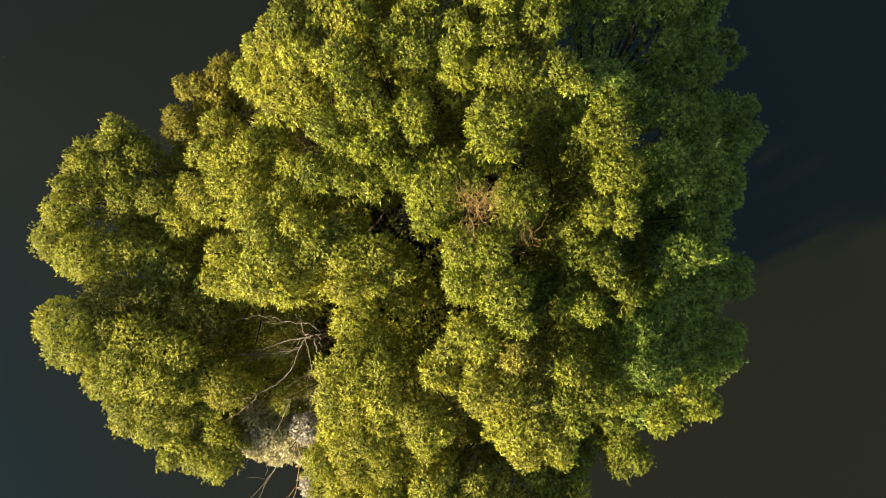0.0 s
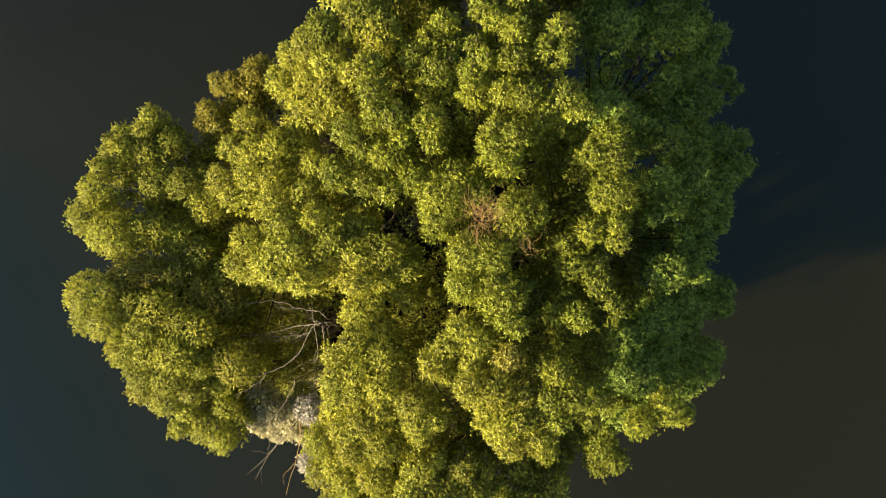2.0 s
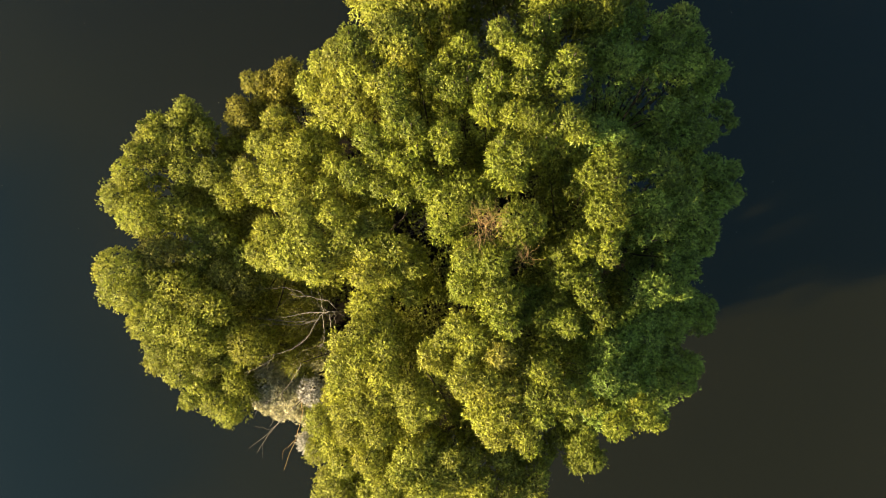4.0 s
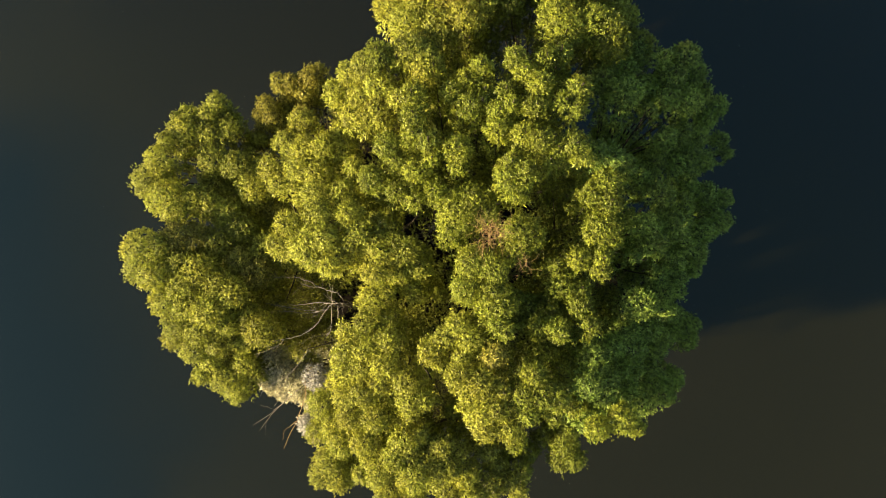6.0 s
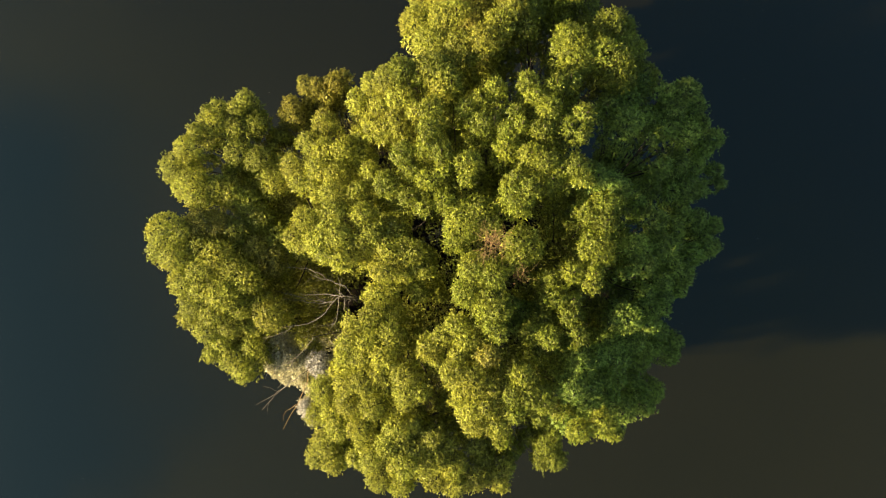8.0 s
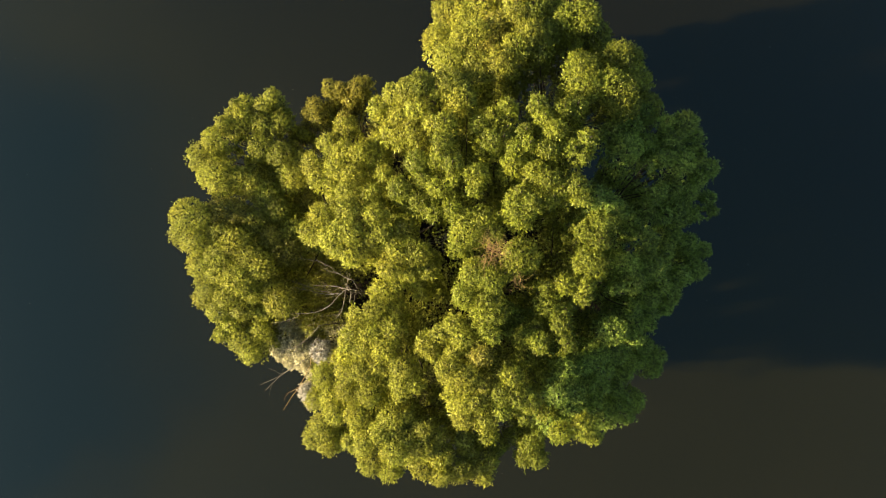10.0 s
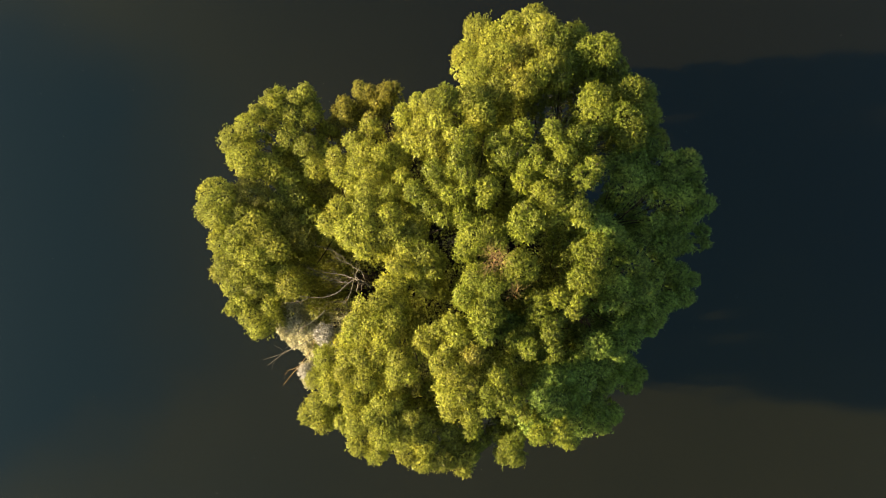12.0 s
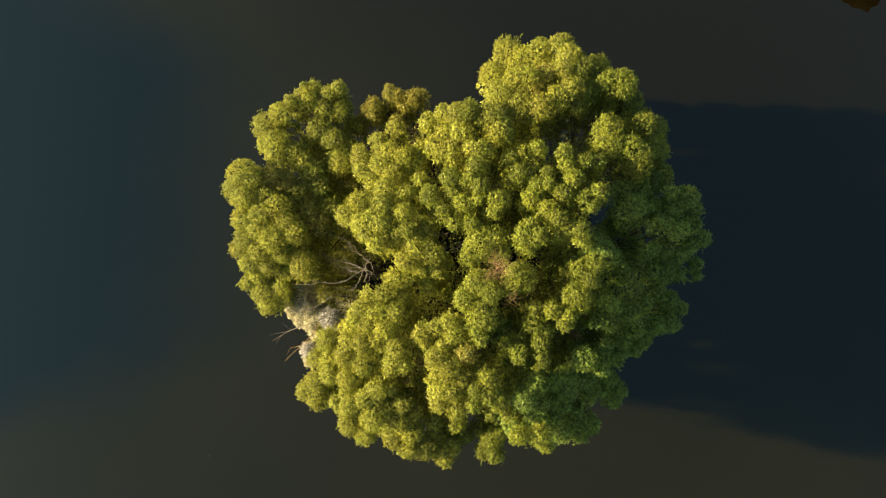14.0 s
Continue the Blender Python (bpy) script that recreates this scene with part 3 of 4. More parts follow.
LIMBS_P = [
    (-0.68, 2.21, 10.94, 0.64), (-0.76, 1.70, 10.81, 0.42), (-0.34, 2.56, 11.12, 0.41), (0.08, 2.33, 11.00, 0.31),
    (0.95, 2.06, 10.88, 0.53), (1.25, 2.00, 10.84, 0.34), (0.92, 1.63, 10.79, 0.34), (-0.02, 1.10, 10.68, 0.49),
    (0.49, 1.08, 10.74, 0.49), (-0.07, 0.44, 10.56, 0.46), (0.56, 0.53, 10.71, 0.38), (0.85, 0.24, 10.72, 0.42),
    (0.82, -0.20, 10.60, 0.34), (1.07, -0.35, 10.64, 0.27),
    (-0.11, 2.66, 11.01, 0.26), (0.53, 0.13, 10.61, 0.38),
]
LIMBS_J = [
    (-1.36, 4.84, 11.41, 0.37), (-1.09, 5.19, 11.42, 0.37), (-0.83, 5.54, 11.46, 0.37), (-0.86, 4.58, 11.52, 0.41),
    (-0.63, 5.03, 11.39, 0.30), (-0.17, 4.55, 11.73, 0.36), (-0.13, 4.12, 11.83, 0.39), (0.31, 3.45, 11.88, 0.35),
    (0.35, 3.05, 11.83, 0.43), (0.69, 3.26, 11.96, 0.35), (0.64, 2.86, 11.30, 0.33), (-0.54, 4.62, 7.09, 0.27),
    (-0.22, 3.99, 7.14, 0.24), (1.39, 3.61, 9.21, 0.29), (2.14, 4.30, 6.85, 0.25), (-0.16, 5.05, 11.76, 0.26),
    (0.06, 4.71, 11.91, 0.26),
    (-0.61, 4.70, 11.57, 0.26),
]
LIMBS_V = [
    (-0.08, 5.85, 11.74, 0.36), (0.20, 5.55, 11.78, 0.32), (0.59, 5.95, 11.74, 0.33), (0.89, 6.21, 11.64, 0.33),
    (0.58, 5.30, 12.02, 0.39), (0.59, 4.74, 12.04, 0.35), (0.48, 4.10, 11.98, 0.39), (0.83, 4.03, 12.08, 0.39),
    (1.20, 4.95, 12.09, 0.32), (1.44, 5.34, 12.13, 0.36), (1.43, 4.88, 12.06, 0.35), (1.62, 4.10, 12.06, 0.39),
    (1.84, 3.83, 11.96, 0.33), (1.27, 3.96, 11.94, 0.29), (1.15, 3.68, 11.83, 0.26), (1.14, 6.34, 9.51, 0.24),
    (0.97, 5.03, 9.84, 0.21),
]
LIMBS_K = [
    (2.60, 3.62, 11.10, 0.41), (2.35, 3.28, 10.97, 0.45), (2.78, 3.16, 11.08, 0.38), (2.75, 2.52, 10.94, 0.53),
    (3.03, 2.31, 10.88, 0.31), (2.68, 1.80, 10.75, 0.38), (2.91, 1.85, 10.99, 0.30), (2.39, 1.72, 10.89, 0.34),
    (2.93, 1.57, 10.87, 0.31), (1.70, 3.30, 8.60, 0.28), (2.21, 3.28, 8.47, 0.25), (4.05, 2.47, 8.32, 0.28),
]
LIMBS_Q = [
    (1.93, 1.48, 10.47, 0.31), (2.19, 1.03, 10.43, 0.43), (2.62, 1.07, 10.41, 0.32), (2.72, 0.66, 10.46, 0.38),
    (1.62, 0.70, 7.80, 0.32), (2.11, 0.35, 10.07, 0.33), (2.32, -0.03, 10.39, 0.39), (2.97, 0.22, 10.48, 0.38),
    (1.90, 0.00, 10.13, 0.36), (2.81, 0.52, 7.95, 0.23), (3.66, 1.23, 8.56, 0.30), (3.87, 0.80, 8.00, 0.28),
    (1.81, 0.00, 7.70, 0.32),
    (1.22, 0.62, 9.55, 0.34), (1.58, 0.42, 9.45, 0.36), (1.98, 0.62, 9.35, 0.34), (1.42, 0.02, 9.35, 0.30),
]
LIMBS_L = [
    (3.45, 7.04, 10.39, 0.33), (4.00, 7.29, 10.30, 0.41), (3.79, 6.74, 10.19, 0.45), (4.54, 7.27, 9.31, 0.41),
    (4.36, 6.36, 9.85, 0.46), (3.79, 6.21, 10.12, 0.41), (4.88, 6.98, 8.93, 0.33), (5.56, 6.96, 8.11, 0.38),
    (5.36, 6.51, 8.04, 0.39), (4.40, 5.58, 9.54, 0.42), (3.92, 5.21, 9.98, 0.41), (5.05, 5.75, 8.79, 0.39),
    (4.87, 5.04, 8.90, 0.52), (5.61, 5.44, 7.77, 0.35), (6.06, 6.24, 7.36, 0.31), (6.32, 5.91, 7.32, 0.22),
    (2.64, 5.83, 11.02, 0.47), (2.07, 6.06, 10.74, 0.42), (2.90, 5.90, 6.40, 0.39), (3.30, 5.58, 10.60, 0.28),
    (3.32, 6.42, 10.03, 0.40), (4.10, 5.75, 6.20, 0.41), (2.24, 4.14, 11.59, 0.34), (2.62, 4.15, 11.36, 0.31),
    (3.89, 4.69, 9.42, 0.41), (2.60, 6.61, 10.34, 0.39), (2.84, 7.17, 10.15, 0.36), (2.16, 6.69, 10.60, 0.39),
    (3.60, 5.00, 6.00, 0.41), (3.04, 4.26, 10.39, 0.39), (3.65, 4.21, 9.59, 0.37),
    (4.55, 4.85, 9.13, 0.34),
]
LIMBS_M = [
    (4.11, 3.72, 10.05, 0.49), (4.85, 3.76, 9.49, 0.38), (4.56, 3.09, 10.01, 0.49), (3.88, 2.88, 10.29, 0.45),
    (4.12, 2.50, 10.31, 0.45), (3.97, 2.08, 10.42, 0.41), (5.24, 4.63, 7.97, 0.39), (5.87, 4.51, 7.63, 0.48),
    (6.35, 4.54, 7.68, 0.35), (6.42, 3.89, 7.67, 0.39), (5.94, 3.49, 7.91, 0.43), (5.75, 2.76, 8.28, 0.42),
    (5.19, 2.87, 9.04, 0.37), (4.97, 2.34, 9.17, 0.41), (4.60, 2.00, 6.40, 0.36), (4.56, 1.83, 9.46, 0.37),
    (5.21, 1.97, 8.91, 0.33), (5.75, 2.34, 8.34, 0.29),
    (4.98, 3.43, 9.23, 0.33), (6.15, 4.14, 7.63, 0.31),
]
LIMBS_N = [
    (4.86, 1.53, 9.16, 0.37), (5.31, 1.65, 8.83, 0.29), (4.16, 1.04, 10.05, 0.49), (4.87, 1.07, 9.54, 0.38),
    (4.66, 0.55, 9.07, 0.47), (4.04, 0.25, 9.42, 0.47), (4.38, -0.12, 9.30, 0.43), (3.79, -0.11, 9.60, 0.42),
    (5.37, 0.35, 7.63, 0.44), (6.35, 0.92, 6.91, 0.40), (6.41, 0.51, 6.75, 0.36), (3.34, -0.50, 10.13, 0.44),
    (3.30, -1.19, 10.56, 0.40), (4.20, -0.59, 8.92, 0.42), (5.71, 1.08, 7.54, 0.35), (5.89, 0.63, 7.03, 0.36),
    (5.49, 0.02, 7.45, 0.31),
]
LIMBS_W = [
    (3.90, -2.22, 9.37, 0.40), (4.49, -1.84, 9.31, 0.49), (4.89, -2.00, 9.07, 0.31), (5.73, -0.96, 6.72, 0.54),
    (6.30, -0.68, 6.30, 0.46), (6.11, -1.19, 6.80, 0.36), (5.42, -1.49, 7.20, 0.45), (4.26, -1.66, 8.27, 0.44),
    (3.84, -1.02, 9.75, 0.40), (4.74, -1.12, 7.76, 0.44), (4.71, -0.62, 8.26, 0.39), (3.81, -1.35, 9.52, 0.37),
    (5.43, -0.50, 7.00, 0.36), (3.76, -1.78, 8.62, 0.34), (3.64, -2.19, 8.17, 0.31),
]
LIMBS_O = [
    (1.94, -1.20, 10.61, 0.36), (1.87, -1.73, 10.46, 0.40), (2.27, -1.62, 10.48, 0.44), (2.06, -2.18, 10.43, 0.28),
    (2.64, -1.66, 10.51, 0.37), (2.71, -2.11, 10.23, 0.26), (2.88, -1.14, 9.34, 0.40), (3.43, -1.82, 8.80, 0.37),
    (3.66, -3.23, 6.61, 0.47), (3.62, -3.69, 6.50, 0.34), (4.01, -3.57, 6.59, 0.39), (3.63, -2.80, 6.69, 0.40), (3.42, -2.45, 6.00, 0.45), (3.85, -2.20, 6.10, 0.42), (3.20, -3.10, 6.00, 0.45), (3.75, -3.15, 5.80, 0.42),
    (2.19, -3.35, 7.20, 0.39), (2.76, -3.69, 6.00, 0.38), (2.97, -0.95, 9.40, 0.44), (2.27, -0.54, 9.27, 0.44),
]
LIMBS_H = [
    (-3.72, 8.48, 8.84, 0.61), (-3.59, 7.26, 9.70, 0.52), (-3.12, 8.41, 9.09, 0.60), (-2.73, 8.86, 9.38, 0.58),
    (-2.21, 9.36, 9.65, 0.55), (-1.72, 8.90, 10.57, 0.50), (-2.03, 7.97, 10.40, 0.51), (-2.65, 7.27, 10.54, 0.57),
    (-2.08, 7.24, 10.51, 0.51), (-2.90, 6.63, 10.49, 0.55), (-2.06, 6.55, 10.72, 0.56), (-2.61, 5.75, 10.96, 0.54),
    (-2.21, 5.46, 11.00, 0.55), (-1.81, 6.37, 8.88, 0.41), (-1.49, 7.63, 9.09, 0.41), (-1.61, 8.46, 10.56, 0.50),
    (-1.25, 7.40, 10.90, 0.50), (-1.50, 6.87, 11.00, 0.50), (-2.45, 7.48, 10.60, 0.52), (-1.04, 7.93, 10.90, 0.48),
    (-2.40, 9.70, 1.90, 0.75), (-2.40, 9.70, 2.90, 0.75), (-2.50, 9.68, 3.90, 0.75), (-2.50, 9.60, 4.90, 0.75), (-2.50, 9.50, 5.90, 0.70),
    (-2.00, 8.90, 2.40, 0.75), (-2.00, 8.90, 3.60, 0.75), (-2.10, 8.90, 4.80, 0.75), (-2.10, 8.90, 6.00, 0.75),
]
LIMBS_I = [
    (-1.21, 8.77, 10.53, 0.54), (-0.81, 9.40, 9.68, 0.54), (-0.16, 8.83, 10.59, 0.55), (0.20, 9.04, 10.68, 0.56),
    (-0.65, 8.13, 10.52, 0.55), (-0.52, 8.93, 9.67, 0.54), (-0.85, 7.93, 9.89, 0.54), (0.63, 7.39, 11.16, 0.55),
    (0.94, 6.94, 11.30, 0.54), (1.57, 7.23, 11.24, 0.55), (1.88, 7.12, 11.26, 0.55), (2.10, 6.94, 10.99, 0.54),
    (1.10, 8.58, 9.40, 0.55), (1.60, 8.22, 10.79, 0.55), (0.08, 8.44, 9.62, 0.54), (0.78, 9.18, 9.28, 0.55),
    (2.00, 9.00, 9.00, 0.50), (-0.57, 7.60, 10.70, 0.42), (0.04, 9.17, 10.00, 0.50), (-0.95, 7.02, 9.00, 0.46), (0.83, 7.64, 10.60, 0.46), (1.95, 7.76, 10.60, 0.55), (2.85, 8.04, 8.00, 0.46), (1.49, 9.40, 8.00, 0.46), (2.35, 8.21, 9.58, 0.55), (2.92, 7.61, 9.46, 0.55),
]
GAPS_WEST = [
    (-9.34, 2.50, 7.1, 0.14), (-8.91, 2.54, 7.1, 0.18), (-8.75, 1.89, 7.1, 0.14), (-7.09, 3.32, 6.5, 0.18), (-6.75, 3.81, 6.2, 0.27), (-5.82, 2.85, 8.9, 0.17),
    (-5.19, 1.75, 9.4, 0.22), (-4.83, 3.56, 9.2, 0.11), (-4.78, 1.65, 9.9, 0.16), (-4.23, -0.14, 10.1, 0.26), (-3.57, -1.59, 8.9, 0.29), (-3.52, -2.15, 8.7, 0.20),
    (-3.39, 3.44, 10.3, 0.19), (-3.30, 2.32, 10.1, 0.14), (-3.23, -0.74, 9.1, 0.13), (-3.07, 3.15, 11.0, 0.15), (-3.04, 2.04, 10.1, 0.14), (-2.82, -0.73, 9.1, 0.16),
    (-2.79, 2.94, 11.0, 0.12), (-2.26, 2.70, 11.2, 0.15), (-1.95, 2.52, 11.1, 0.12), (-1.77, 1.61, 10.5, 0.26), (-1.58, -3.90, 8.0, 0.13), (-1.58, 4.47, 11.5, 0.23),
]
GAPS_MIDDLE = [
    (-1.46, -2.33, 9.3, 0.11), (-1.50, 1.84, 10.7, 0.27), (-1.24, 1.62, 10.7, 0.27), (-1.36, 4.29, 11.5, 0.18), (-1.30, 1.97, 10.7, 0.22), (-1.29, -0.28, 9.0, 0.17), (-1.27, 3.00, 11.6, 0.16),
    (-1.26, -1.40, 9.4, 0.22), (-1.24, -1.79, 9.4, 0.14), (-1.12, 2.83, 11.4, 0.15), (-1.03, -0.34, 9.0, 0.17), (-0.99, 0.51, 9.3, 0.13), (-0.79, 4.01, 11.6, 0.20),
    (-0.76, -0.66, 10.1, 0.24), (-0.78, 1.00, 10.6, 0.21), (-0.70, 0.68, 10.6, 0.21), (-0.53, 0.28, 10.2, 0.20), (-0.55, -0.10, 10.2, 0.20), (-0.61, -0.46, 10.2, 0.22), (-0.48, 5.88, 11.8, 0.18), (-0.44, 3.73, 11.5, 0.20), (-0.34, 5.38, 11.8, 0.13),
    (-0.30, 3.30, 11.7, 0.18), (-0.16, -1.55, 10.2, 0.09), (-0.06, -2.00, 9.9, 0.16), (-0.04, -2.79, 8.0, 0.17), (-0.02, -3.30, 7.3, 0.20), (0.01, 6.71, 11.5, 0.25),
]
GAPS_EAST = [
    (0.09, 5.05, 12.0, 0.13), (0.11, 3.65, 11.9, 0.16), (0.17, 6.15, 11.8, 0.20), (0.23, -2.24, 10.3, 0.16), (0.28, 4.35, 12.0, 0.10), (0.62, 3.57, 12.0, 0.11),
    (0.82, 4.36, 12.1, 0.11), (0.91, 3.56, 11.9, 0.15), (0.98, 1.06, 10.8, 0.20), (1.26, 0.91, 10.7, 0.22), (1.71, 2.53, 10.9, 0.20), (1.72, 2.15, 10.9, 0.20),
    (1.74, 3.21, 10.1, 0.12), (1.76, 4.66, 12.1, 0.19), (1.81, 1.76, 10.8, 0.20), (1.99, 3.54, 11.0, 0.22), (2.03, 1.94, 10.9, 0.14), (2.31, 4.93, 11.4, 0.33),
    (2.77, -0.02, 10.4, 0.21), (3.32, 5.20, 9.0, 0.40), (3.50, 3.38, 10.2, 0.30), (3.53, 1.81, 10.9, 0.22), (3.75, 5.47, 9.2, 0.22), (4.09, 1.87, 8.9, 0.31),
]
GAPS_DEAD_WOOD = [(-3.13, -0.70, 8.6, 0.30), (-3.30, -1.62, 8.6, 0.27), (-3.45, -1.15, 8.2, 0.36), (-3.80, -1.05, 6.9, 0.40), (-3.95, -0.45, 6.9, 0.36), (-2.89, -0.98, 8.6, 0.16), (-3.45, -0.35, 8.6, 0.30)]
CROWN_GAPS = GAPS_DEAD_WOOD + GAPS_WEST + GAPS_MIDDLE + GAPS_EAST      # openings down into the crowns: x, y, height of the rim, radius
# Unseen low foliage, added to keep the sun out from under the crowns.
BLOCKERS_WEST = [
    (-6.9, -1.9, 5.7, 0.8), (-6.3, -2.9, 5.3, 0.7), (-7.5, -1.0, 5.8, 0.8), (-7.0, -0.1, 5.8, 0.8), (-6.2, -2.1, 5.6, 0.7),
    (-7.2, -1.2, 4.8, 0.9), (-6.6, -2.4, 4.4, 0.9), (-7.7, -0.2, 4.6, 0.9), (-6.0, -2.8, 3.2, 0.8), (-6.5, -1.6, 2.8, 0.9), (-6.9, -0.6, 2.8, 0.9),
    (-5.6, -2.2, 1.6, 0.8), (-5.9, -1.1, 1.4, 0.8), (-5.0, -2.6, 3.0, 0.7), (-4.6, -1.8, 1.6, 0.8), (-4.3, 0.2, 3.0, 0.9), (-4.9, -0.6, 3.0, 0.9), (-7.4, 0.8, 4.4, 0.9), (-6.8, 0.5, 2.4, 0.9),
]
BLOCKERS_SOUTH_WEST = [
    (-7.0, -2.8, 3.6, 0.9), (-7.6, -2.1, 4.1, 0.9), (-7.8, -1.4, 3.2, 0.9), (-7.1, -2.5, 2.0, 0.9), (-6.5, -3.1, 2.4, 0.8), (-7.8, -0.6, 1.8, 0.9),
    (-6.4, -3.2, 4.3, 0.7), (-7.0, -1.6, 1.0, 0.9), (-8.2, -1.2, 4.8, 0.8), (-8.3, -0.3, 4.2, 0.8), (-5.6, -3.0, 1.2, 0.7), (-4.8, -2.9, 1.4, 0.7),
]
BLOCKERS_SOUTH = [
    (-2.6, -4.4, 4.7, 0.8), (-1.6, -4.3, 4.6, 0.8), (-2.2, -3.6, 3.0, 0.9), (-1.2, -3.3, 2.8, 0.9), (-3.2, -2.9, 4.2, 0.8), (-3.4, -2.2, 2.2, 0.8),
    (-2.6, -2.6, 1.4, 0.8), (-1.8, -2.4, 1.2, 0.8), (-0.8, -2.4, 1.4, 0.8),
]
LOW_EAST = [
    (3.0, 5.5, 3.6, 0.9), (4.0, 5.2, 4.2, 0.9), (4.1, 4.0, 4.0, 0.9), (4.4, 2.6, 4.0, 0.9), (4.2, 3.2, 5.6, 0.8), (3.4, 1.0, 4.2, 0.9),
    (2.1, 1.8, 4.6, 0.9), (0.3, 7.2, 4.6, 0.9), (2.2, 3.6, 5.0, 0.9), (1.8, 5.0, 5.0, 0.9), (3.6, -0.4, 4.2, 0.9), (3.5, 6.6, 4.4, 0.9),
]
GROWN = [
    (LIMBS_A, (-6.4, 2.2), "spreading yellow-green willow leaning out over the water", LEAF, {}),
    (LIMBS_X, (-5.2, 0.8), "shaded olive willow between taller sunlit ones", LEAF, {6: LEAF_AUTUMN, 9: LEAF_AUTUMN, 10: LEAF_AUTUMN, 12: LEAF_AUTUMN, 13: LEAF_AUTUMN}),
    (LIMBS_B, (-6.0, -0.2), "rounded yellow-green willow leaning over the water", LEAF, {}),
    (LIMBS_Y, (-5.0, -1.6), "sunlit yellow-green willow beside the dead branches", LEAF, {}),
    (LIMBS_D, (-5.2, 4.4), "low willow with turning brownish leaves at the water", LEAF_AUTUMN, {}),
    (LIMBS_E, (-3.8, 2.6), "tall sunlit yellow-green willow with stepped boughs", LEAF, {}),
    (LIMBS_Z, (-2.9, 4.0), "upright sunlit willow with dense yellow-green boughs", LEAF, {}),
    (LIMBS_F, (-2.3, 0.9), "sunlit willow beside the dark gap in the crown", LEAF, {}),
    (LIMBS_G, (-1.8, 3.4), "slender upright willow with narrow boughs", LEAF_MID, {}),
    (LIMBS_H, (-1.8, 5.6), "broad willow with golden leaves on its sunny side", LEAF, {6: LEAF_AUTUMN, 8: LEAF_AUTUMN}),
    (LIMBS_I, (0.6, 6.0), "green willow with a few sunlit yellow tufts", LEAF_MID, {}),
    (LIMBS_J, (0.0, 3.8), "tall willow with knobbly sunlit boughs", LEAF_MID, {}),
    (LIMBS_V, (0.9, 4.4), "tallest willow of the islet, with small sunlit tufts", LEAF_MID, {}),
    (LIMBS_K, (2.2, 2.6), "green willow with bright yellow sunlit bough ends", LEAF_MID, {}),
    (LIMBS_L, (2.9, 4.6), "shaded deep green willow leaning over the water", LEAF_SHADE_GREEN, {}),
    (LIMBS_M, (3.4, 3.0), "shaded green willow with loose outer boughs", LEAF_SHADE_GREEN, {}),
    (LIMBS_N, (3.2, 0.6), "half-shaded green willow at the water's edge", LEAF_SHADE_GREEN, {}),
    # The three sunlit tips take the yellower leaf colour.
    (LIMBS_W, (3.6, -0.6), "low shaded willow with a few sunlit tips", LEAF_SHADE_GREEN, {0: LEAF_MID, 1: LEAF_MID, 2: LEAF_MID}),
    (LIMBS_O, (1.9, -0.9), "half-shaded green willow with sunlit tips", LEAF_MID, {}),
    (LIMBS_P, (0.3, 1.2), "rounded sunlit willow with dry twigs in its crown", LEAF_MID, {}),
    # Boughs 13 to 16 stand in shade and take the shade-tinted leaf.
    (LIMBS_Q, (1.7, 0.6), "small half-shaded green willow among taller ones", LEAF_MID, {13: LEAF_SHADE_GREEN, 14: LEAF_SHADE_GREEN, 15: LEAF_SHADE_GREEN, 16: LEAF_SHADE_GREEN}),
    (LIMBS_R, (0.5, -0.8), "sunlit yellow-green willow with drooping boughs", LEAF, {6: LEAF_AUTUMN}),
    (LIMBS_S, (-1.6, -1.0), "rounded sunlit willow beside the dark gap", LEAF, {}),
    (LIMBS_T, (-1.4, -2.6), "broad low willow with sunlit boughs over the water", LEAF, {}),
    (LIMBS_U, (0.6, -2.4), "low sunlit willow with trailing boughs over the water", LEAF, {}),
]
for seed, (limbs, base, label, mat, special) in enumerate(GROWN):
    willow(seed + 11, limbs, base, label, mat, special, BLOCKERS_WEST if limbs is LIMBS_B else BLOCKERS_SOUTH_WEST if limbs is LIMBS_Y else BLOCKERS_SOUTH if limbs is LIMBS_T else LOW_EAST if limbs is LIMBS_M else ())
willow(41, LIMBS_C, (-3.6, -2.2), "silvery pale willow bush with bleached leaf tips", LEAF_SILVER, {0: LEAF_WHITE, 1: LEAF_WHITE, 12: LEAF, 10: LEAF}, name="silver_willow_bush")

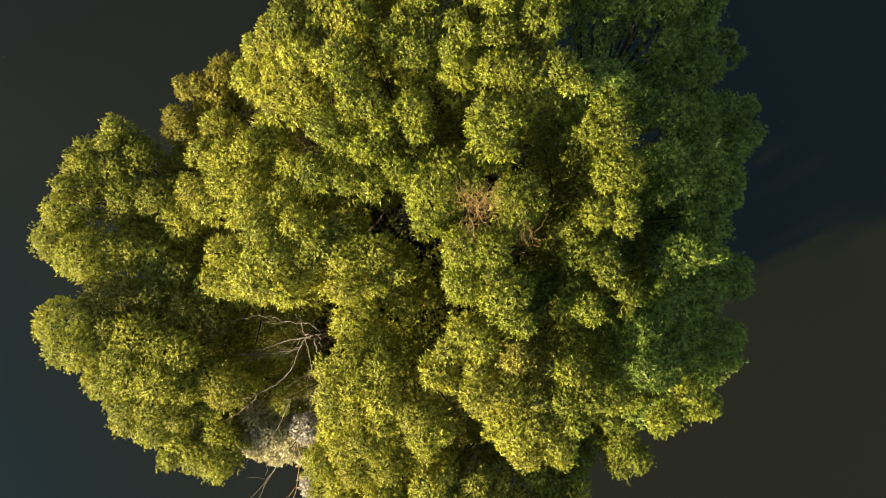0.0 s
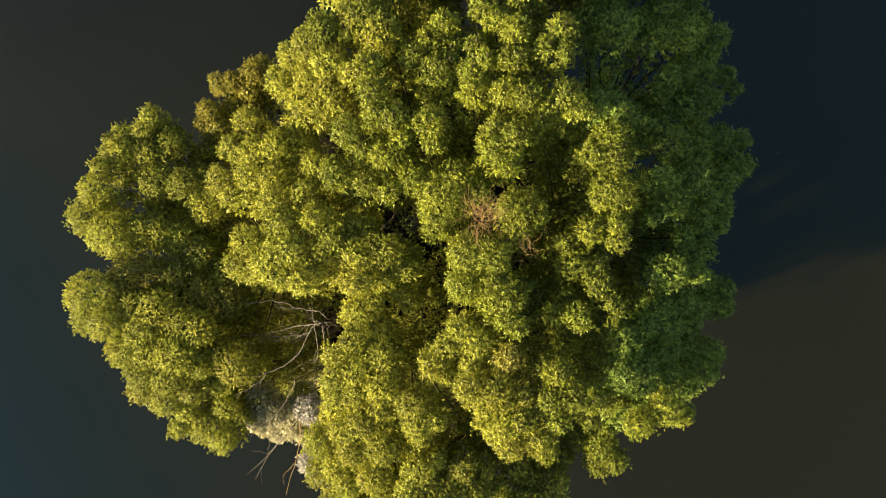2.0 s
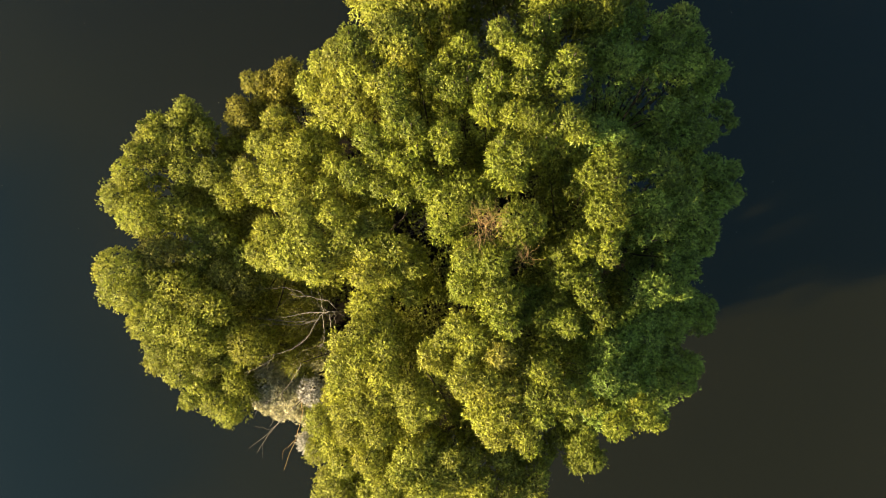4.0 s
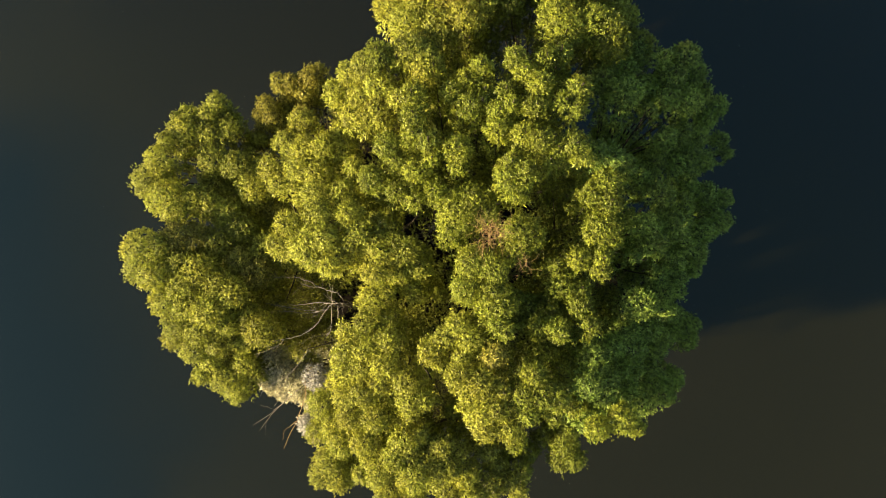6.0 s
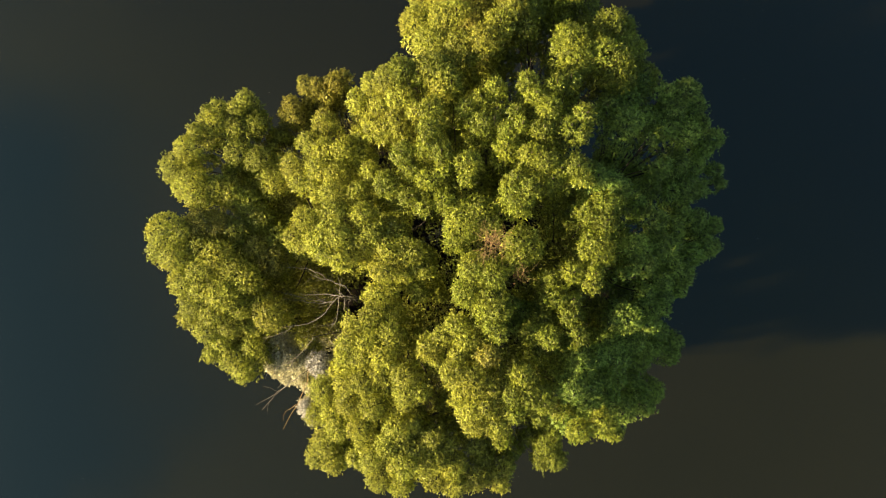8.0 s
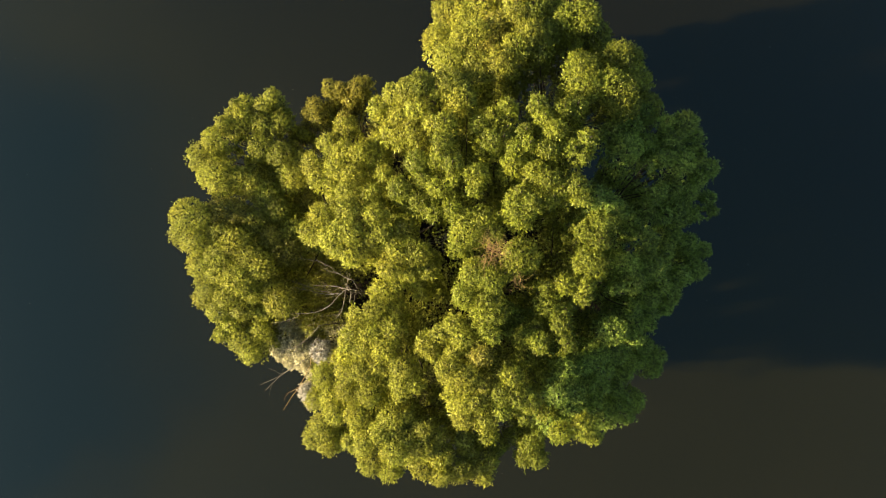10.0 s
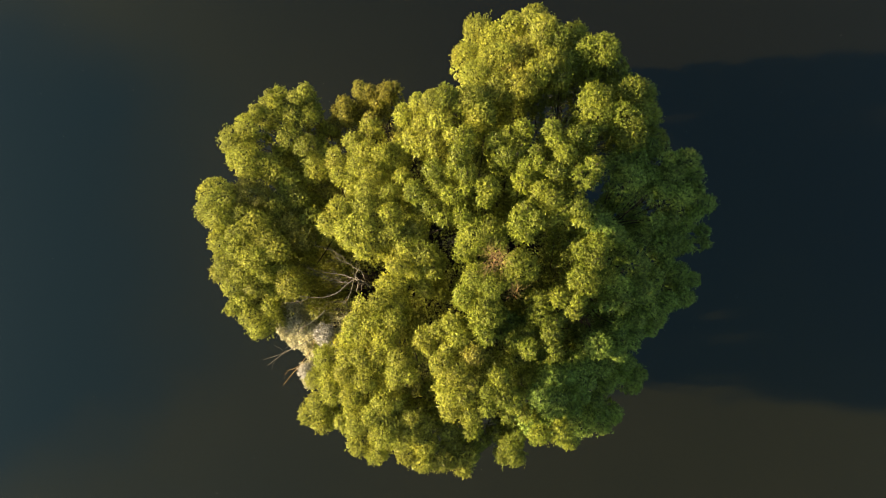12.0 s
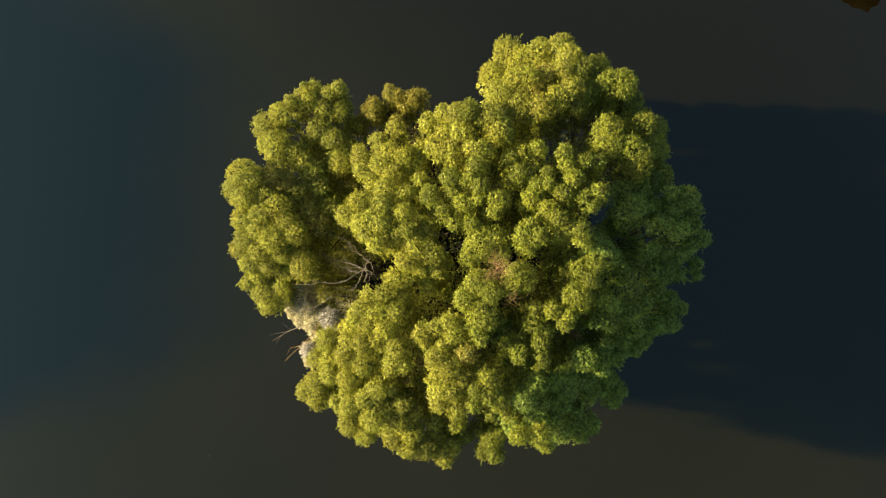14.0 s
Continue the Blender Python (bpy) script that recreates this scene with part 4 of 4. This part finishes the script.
# ---- bare and broken wood ----
branches("dead_tree", "grey leafless dead tree with branches fanning outwards", "dead tree", [
    ([(-3.0, -0.4, -0.1), (-3.3, -0.6, 3.0), (-3.6, -0.7, 6.2), (-3.71, -0.69, 7.2)], 0.11, 0.05),
    ([(-3.71, -0.69, 7.2), (-4.03, -0.73, 7.15), (-4.44, -0.85, 7.1), (-4.78, -0.98, 7.05), (-5.0, -0.97, 7.0)], 0.034, 0.010),
    ([(-3.73, -0.69, 7.1), (-3.98, -0.96, 7.07), (-4.45, -1.05, 7.05), (-4.92, -1.09, 7.03), (-5.69, -1.11, 7.0)], 0.030, 0.008),
    ([(-3.93, -0.92, 7.1), (-4.32, -1.12, 7.03), (-4.93, -1.2, 6.97), (-5.49, -1.33, 6.9)], 0.020, 0.007),
    ([(-3.71, -0.69, 7.2), (-3.9, -1.0, 7.17), (-4.02, -1.34, 7.14), (-4.29, -1.67, 7.11), (-4.69, -1.92, 7.09), (-5.36, -2.17, 7.03), (-5.8, -2.28, 7.0)], 0.034, 0.010),
    ([(-4.88, -2.0, 7.1), (-5.04, -2.23, 7.0), (-5.66, -2.64, 6.9)], 0.020, 0.008),
    ([(-3.76, -0.76, 7.1), (-3.68, -1.2, 6.9), (-3.69, -1.48, 6.7), (-3.79, -1.72, 6.5)], 0.024, 0.009),
    ([(-3.71, -0.69, 7.2), (-3.6, -0.66, 7.27), (-3.47, -0.62, 7.25), (-3.4, -0.72, 7.12), (-3.43, -0.81, 7.1)], 0.026, 0.010),
    ([(-3.71, -0.69, 7.2), (-3.71, -0.6, 7.35), (-3.74, -0.51, 7.5)], 0.028, 0.012),
    ([(-3.4, -0.6, 5.2), (-3.44, -0.52, 7.1), (-3.62, -0.38, 7.2), (-3.84, -0.35, 7.2), (-4.19, -0.33, 7.2), (-4.45, -0.25, 7.2), (-4.83, -0.18, 7.2), (-5.20, -0.24, 7.2), (-5.56, -0.34, 7.1)], 0.036, 0.010),
    ([(-4.19, -0.33, 7.2), (-4.45, -0.36, 7.2), (-4.69, -0.35, 7.15)], 0.016, 0.007),
], DEAD_WOOD, (-3.0, -0.4, 0.0))
branches("fallen_branch", "bare grey broken branch reaching out over the water", "branch", [
    ([(-3.7, -1.9, 4.2)] + [(-4.21, -2.15, 6.40), (-4.24, -2.25, 6.50), (-4.43, -2.64, 6.42), (-4.69, -3.07, 6.35), (-5.10, -3.43, 6.20), (-5.42, -3.80, 6.00)], 0.030, 0.008),
    ([(-4.65, -3.02, 6.35), (-4.80, -3.48, 6.20), (-4.94, -4.10, 6.00)], 0.012, 0.005),
], DEAD_WOOD, (-3.7, -1.9, 4.2), twigs=2, seed=6)
branches("fallen_branch", "thin bare forked branch over the water", "branch", [
    ([(-3.7, -2.6, 4.0)] + [(-4.21, -3.31, 6.20), (-4.25, -3.38, 6.40), (-4.50, -3.71, 6.20), (-4.78, -4.06, 6.00), (-5.01, -4.43, 5.85), (-5.29, -4.97, 5.60)], 0.026, 0.006),
    ([(-4.58, -3.82, 6.15), (-4.97, -4.28, 5.90), (-5.50, -4.85, 5.70)], 0.014, 0.005),
], DEAD_WOOD, (-3.7, -2.6, 4.0), twigs=1, seed=7)
branches("fallen_branch", "brown bare branch lit by the low sun", "branch", [
    ([(-3.8, -2.8, 3.8)] + [(-4.16, -3.15, 5.90), (-4.13, -3.28, 6.10), (-4.14, -3.89, 5.80), (-4.30, -4.58, 5.60), (-4.50, -5.40, 5.30)], 0.028, 0.007),
    ([(-4.28, -4.46, 5.60), (-4.46, -4.70, 5.50), (-4.61, -4.85, 5.45)], 0.010, 0.004),
], BROWN_TWIG, (-3.8, -2.8, 3.8), twigs=1, seed=8)
branches("bare_limb", "bare curved grey limb in the dark crown gap", "branch", [
    ([(-1.35, 2.9, 9.6), (-1.65, 2.62, 8.66), (-1.73, 2.45, 8.12), (-1.89, 2.2, 7.58), (-2.11, 2.0, 7.04), (-2.35, 1.86, 6.5), (-2.4, 1.7, 4.5)], 0.035, 0.06),
], BARK, (-2.4, 1.7, 4.5), twigs=1, seed=9)


def tangle(seed, centre, reach, count, label, mat, slim):
    """A tuft of dry, leafless twigs that spread from one broken bough."""
    r = np.random.default_rng(seed)
    c = np.array(centre)
    foot = c - (0, 0, 1.2)
    lines = [([foot, c - (0, 0, 0.5), c - (0, 0, 0.15)], 0.025, 0.014)]
    for _ in range(count):
        root = c + r.normal(0, 0.42 * reach, 3) * (1, 1, 0.35) - (0, 0, 0.12)
        d = unit(r.normal(size=3) * (1, 1, 0.5) + (0, 0, 0.35))
        s = reach * r.uniform(0.25, 0.6)
        lines.append(([root, root + d * s * 0.5 + r.normal(0, 0.03, 3), root + d * s + r.normal(0, 0.06, 3)], 0.008, 0.005))
    return branches("dry_twigs", label, "branch", lines, mat, tuple(foot), "twig", 2, seed, slim=slim)


tangle(21, (0.19, 1.78, 11.75), 0.36, 48, "tangle of dry orange-brown twigs in the crown", BROWN_TWIG, 0.2)
tangle(22, (1.12, 1.24, 11.0), 0.25, 12, "tangle of dry grey-brown twigs in the crown", BROWN_TWIG, 0.18)
tangle(23, (-1.25, 1.86, 9.7), 0.32, 22, "small tuft of dry grey twigs in the crown gap", DEAD_WOOD, 0.6)

# ---- small things on the water ----
rng = np.random.default_rng(8)
flecks = []
drifts = rng.uniform((4, -14), (17, 2), (8, 2))
for i in range(190):
    x, y = rng.uniform((-24, -18), (19, 23)) if i % 5 else drifts[i % 8] + rng.normal(0, 1.1, 2)
    if (x + 1.5) ** 2 + (y - 2) ** 2 < 40:
        continue
    a, s = rng.uniform(0, 6.3), rng.uniform(0.009, 0.026)
    d, e = np.array((math.cos(a), math.sin(a), 0)) * s, np.array((-math.sin(a), math.cos(a), 0)) * s * rng.uniform(0.35, 0.8)
    c = np.array((x, y, 0.006))
    flecks.append((np.array([c - d, c - e, c + d + (0, 0, 0.006), c + e]), np.arange(4)[None]))
tagged(mesh_object("floating_leaves", "floating_leaves", *joined(flecks), FLECK), "scattered pale leaves and flecks floating on the water", "leaves", kind="stuff")
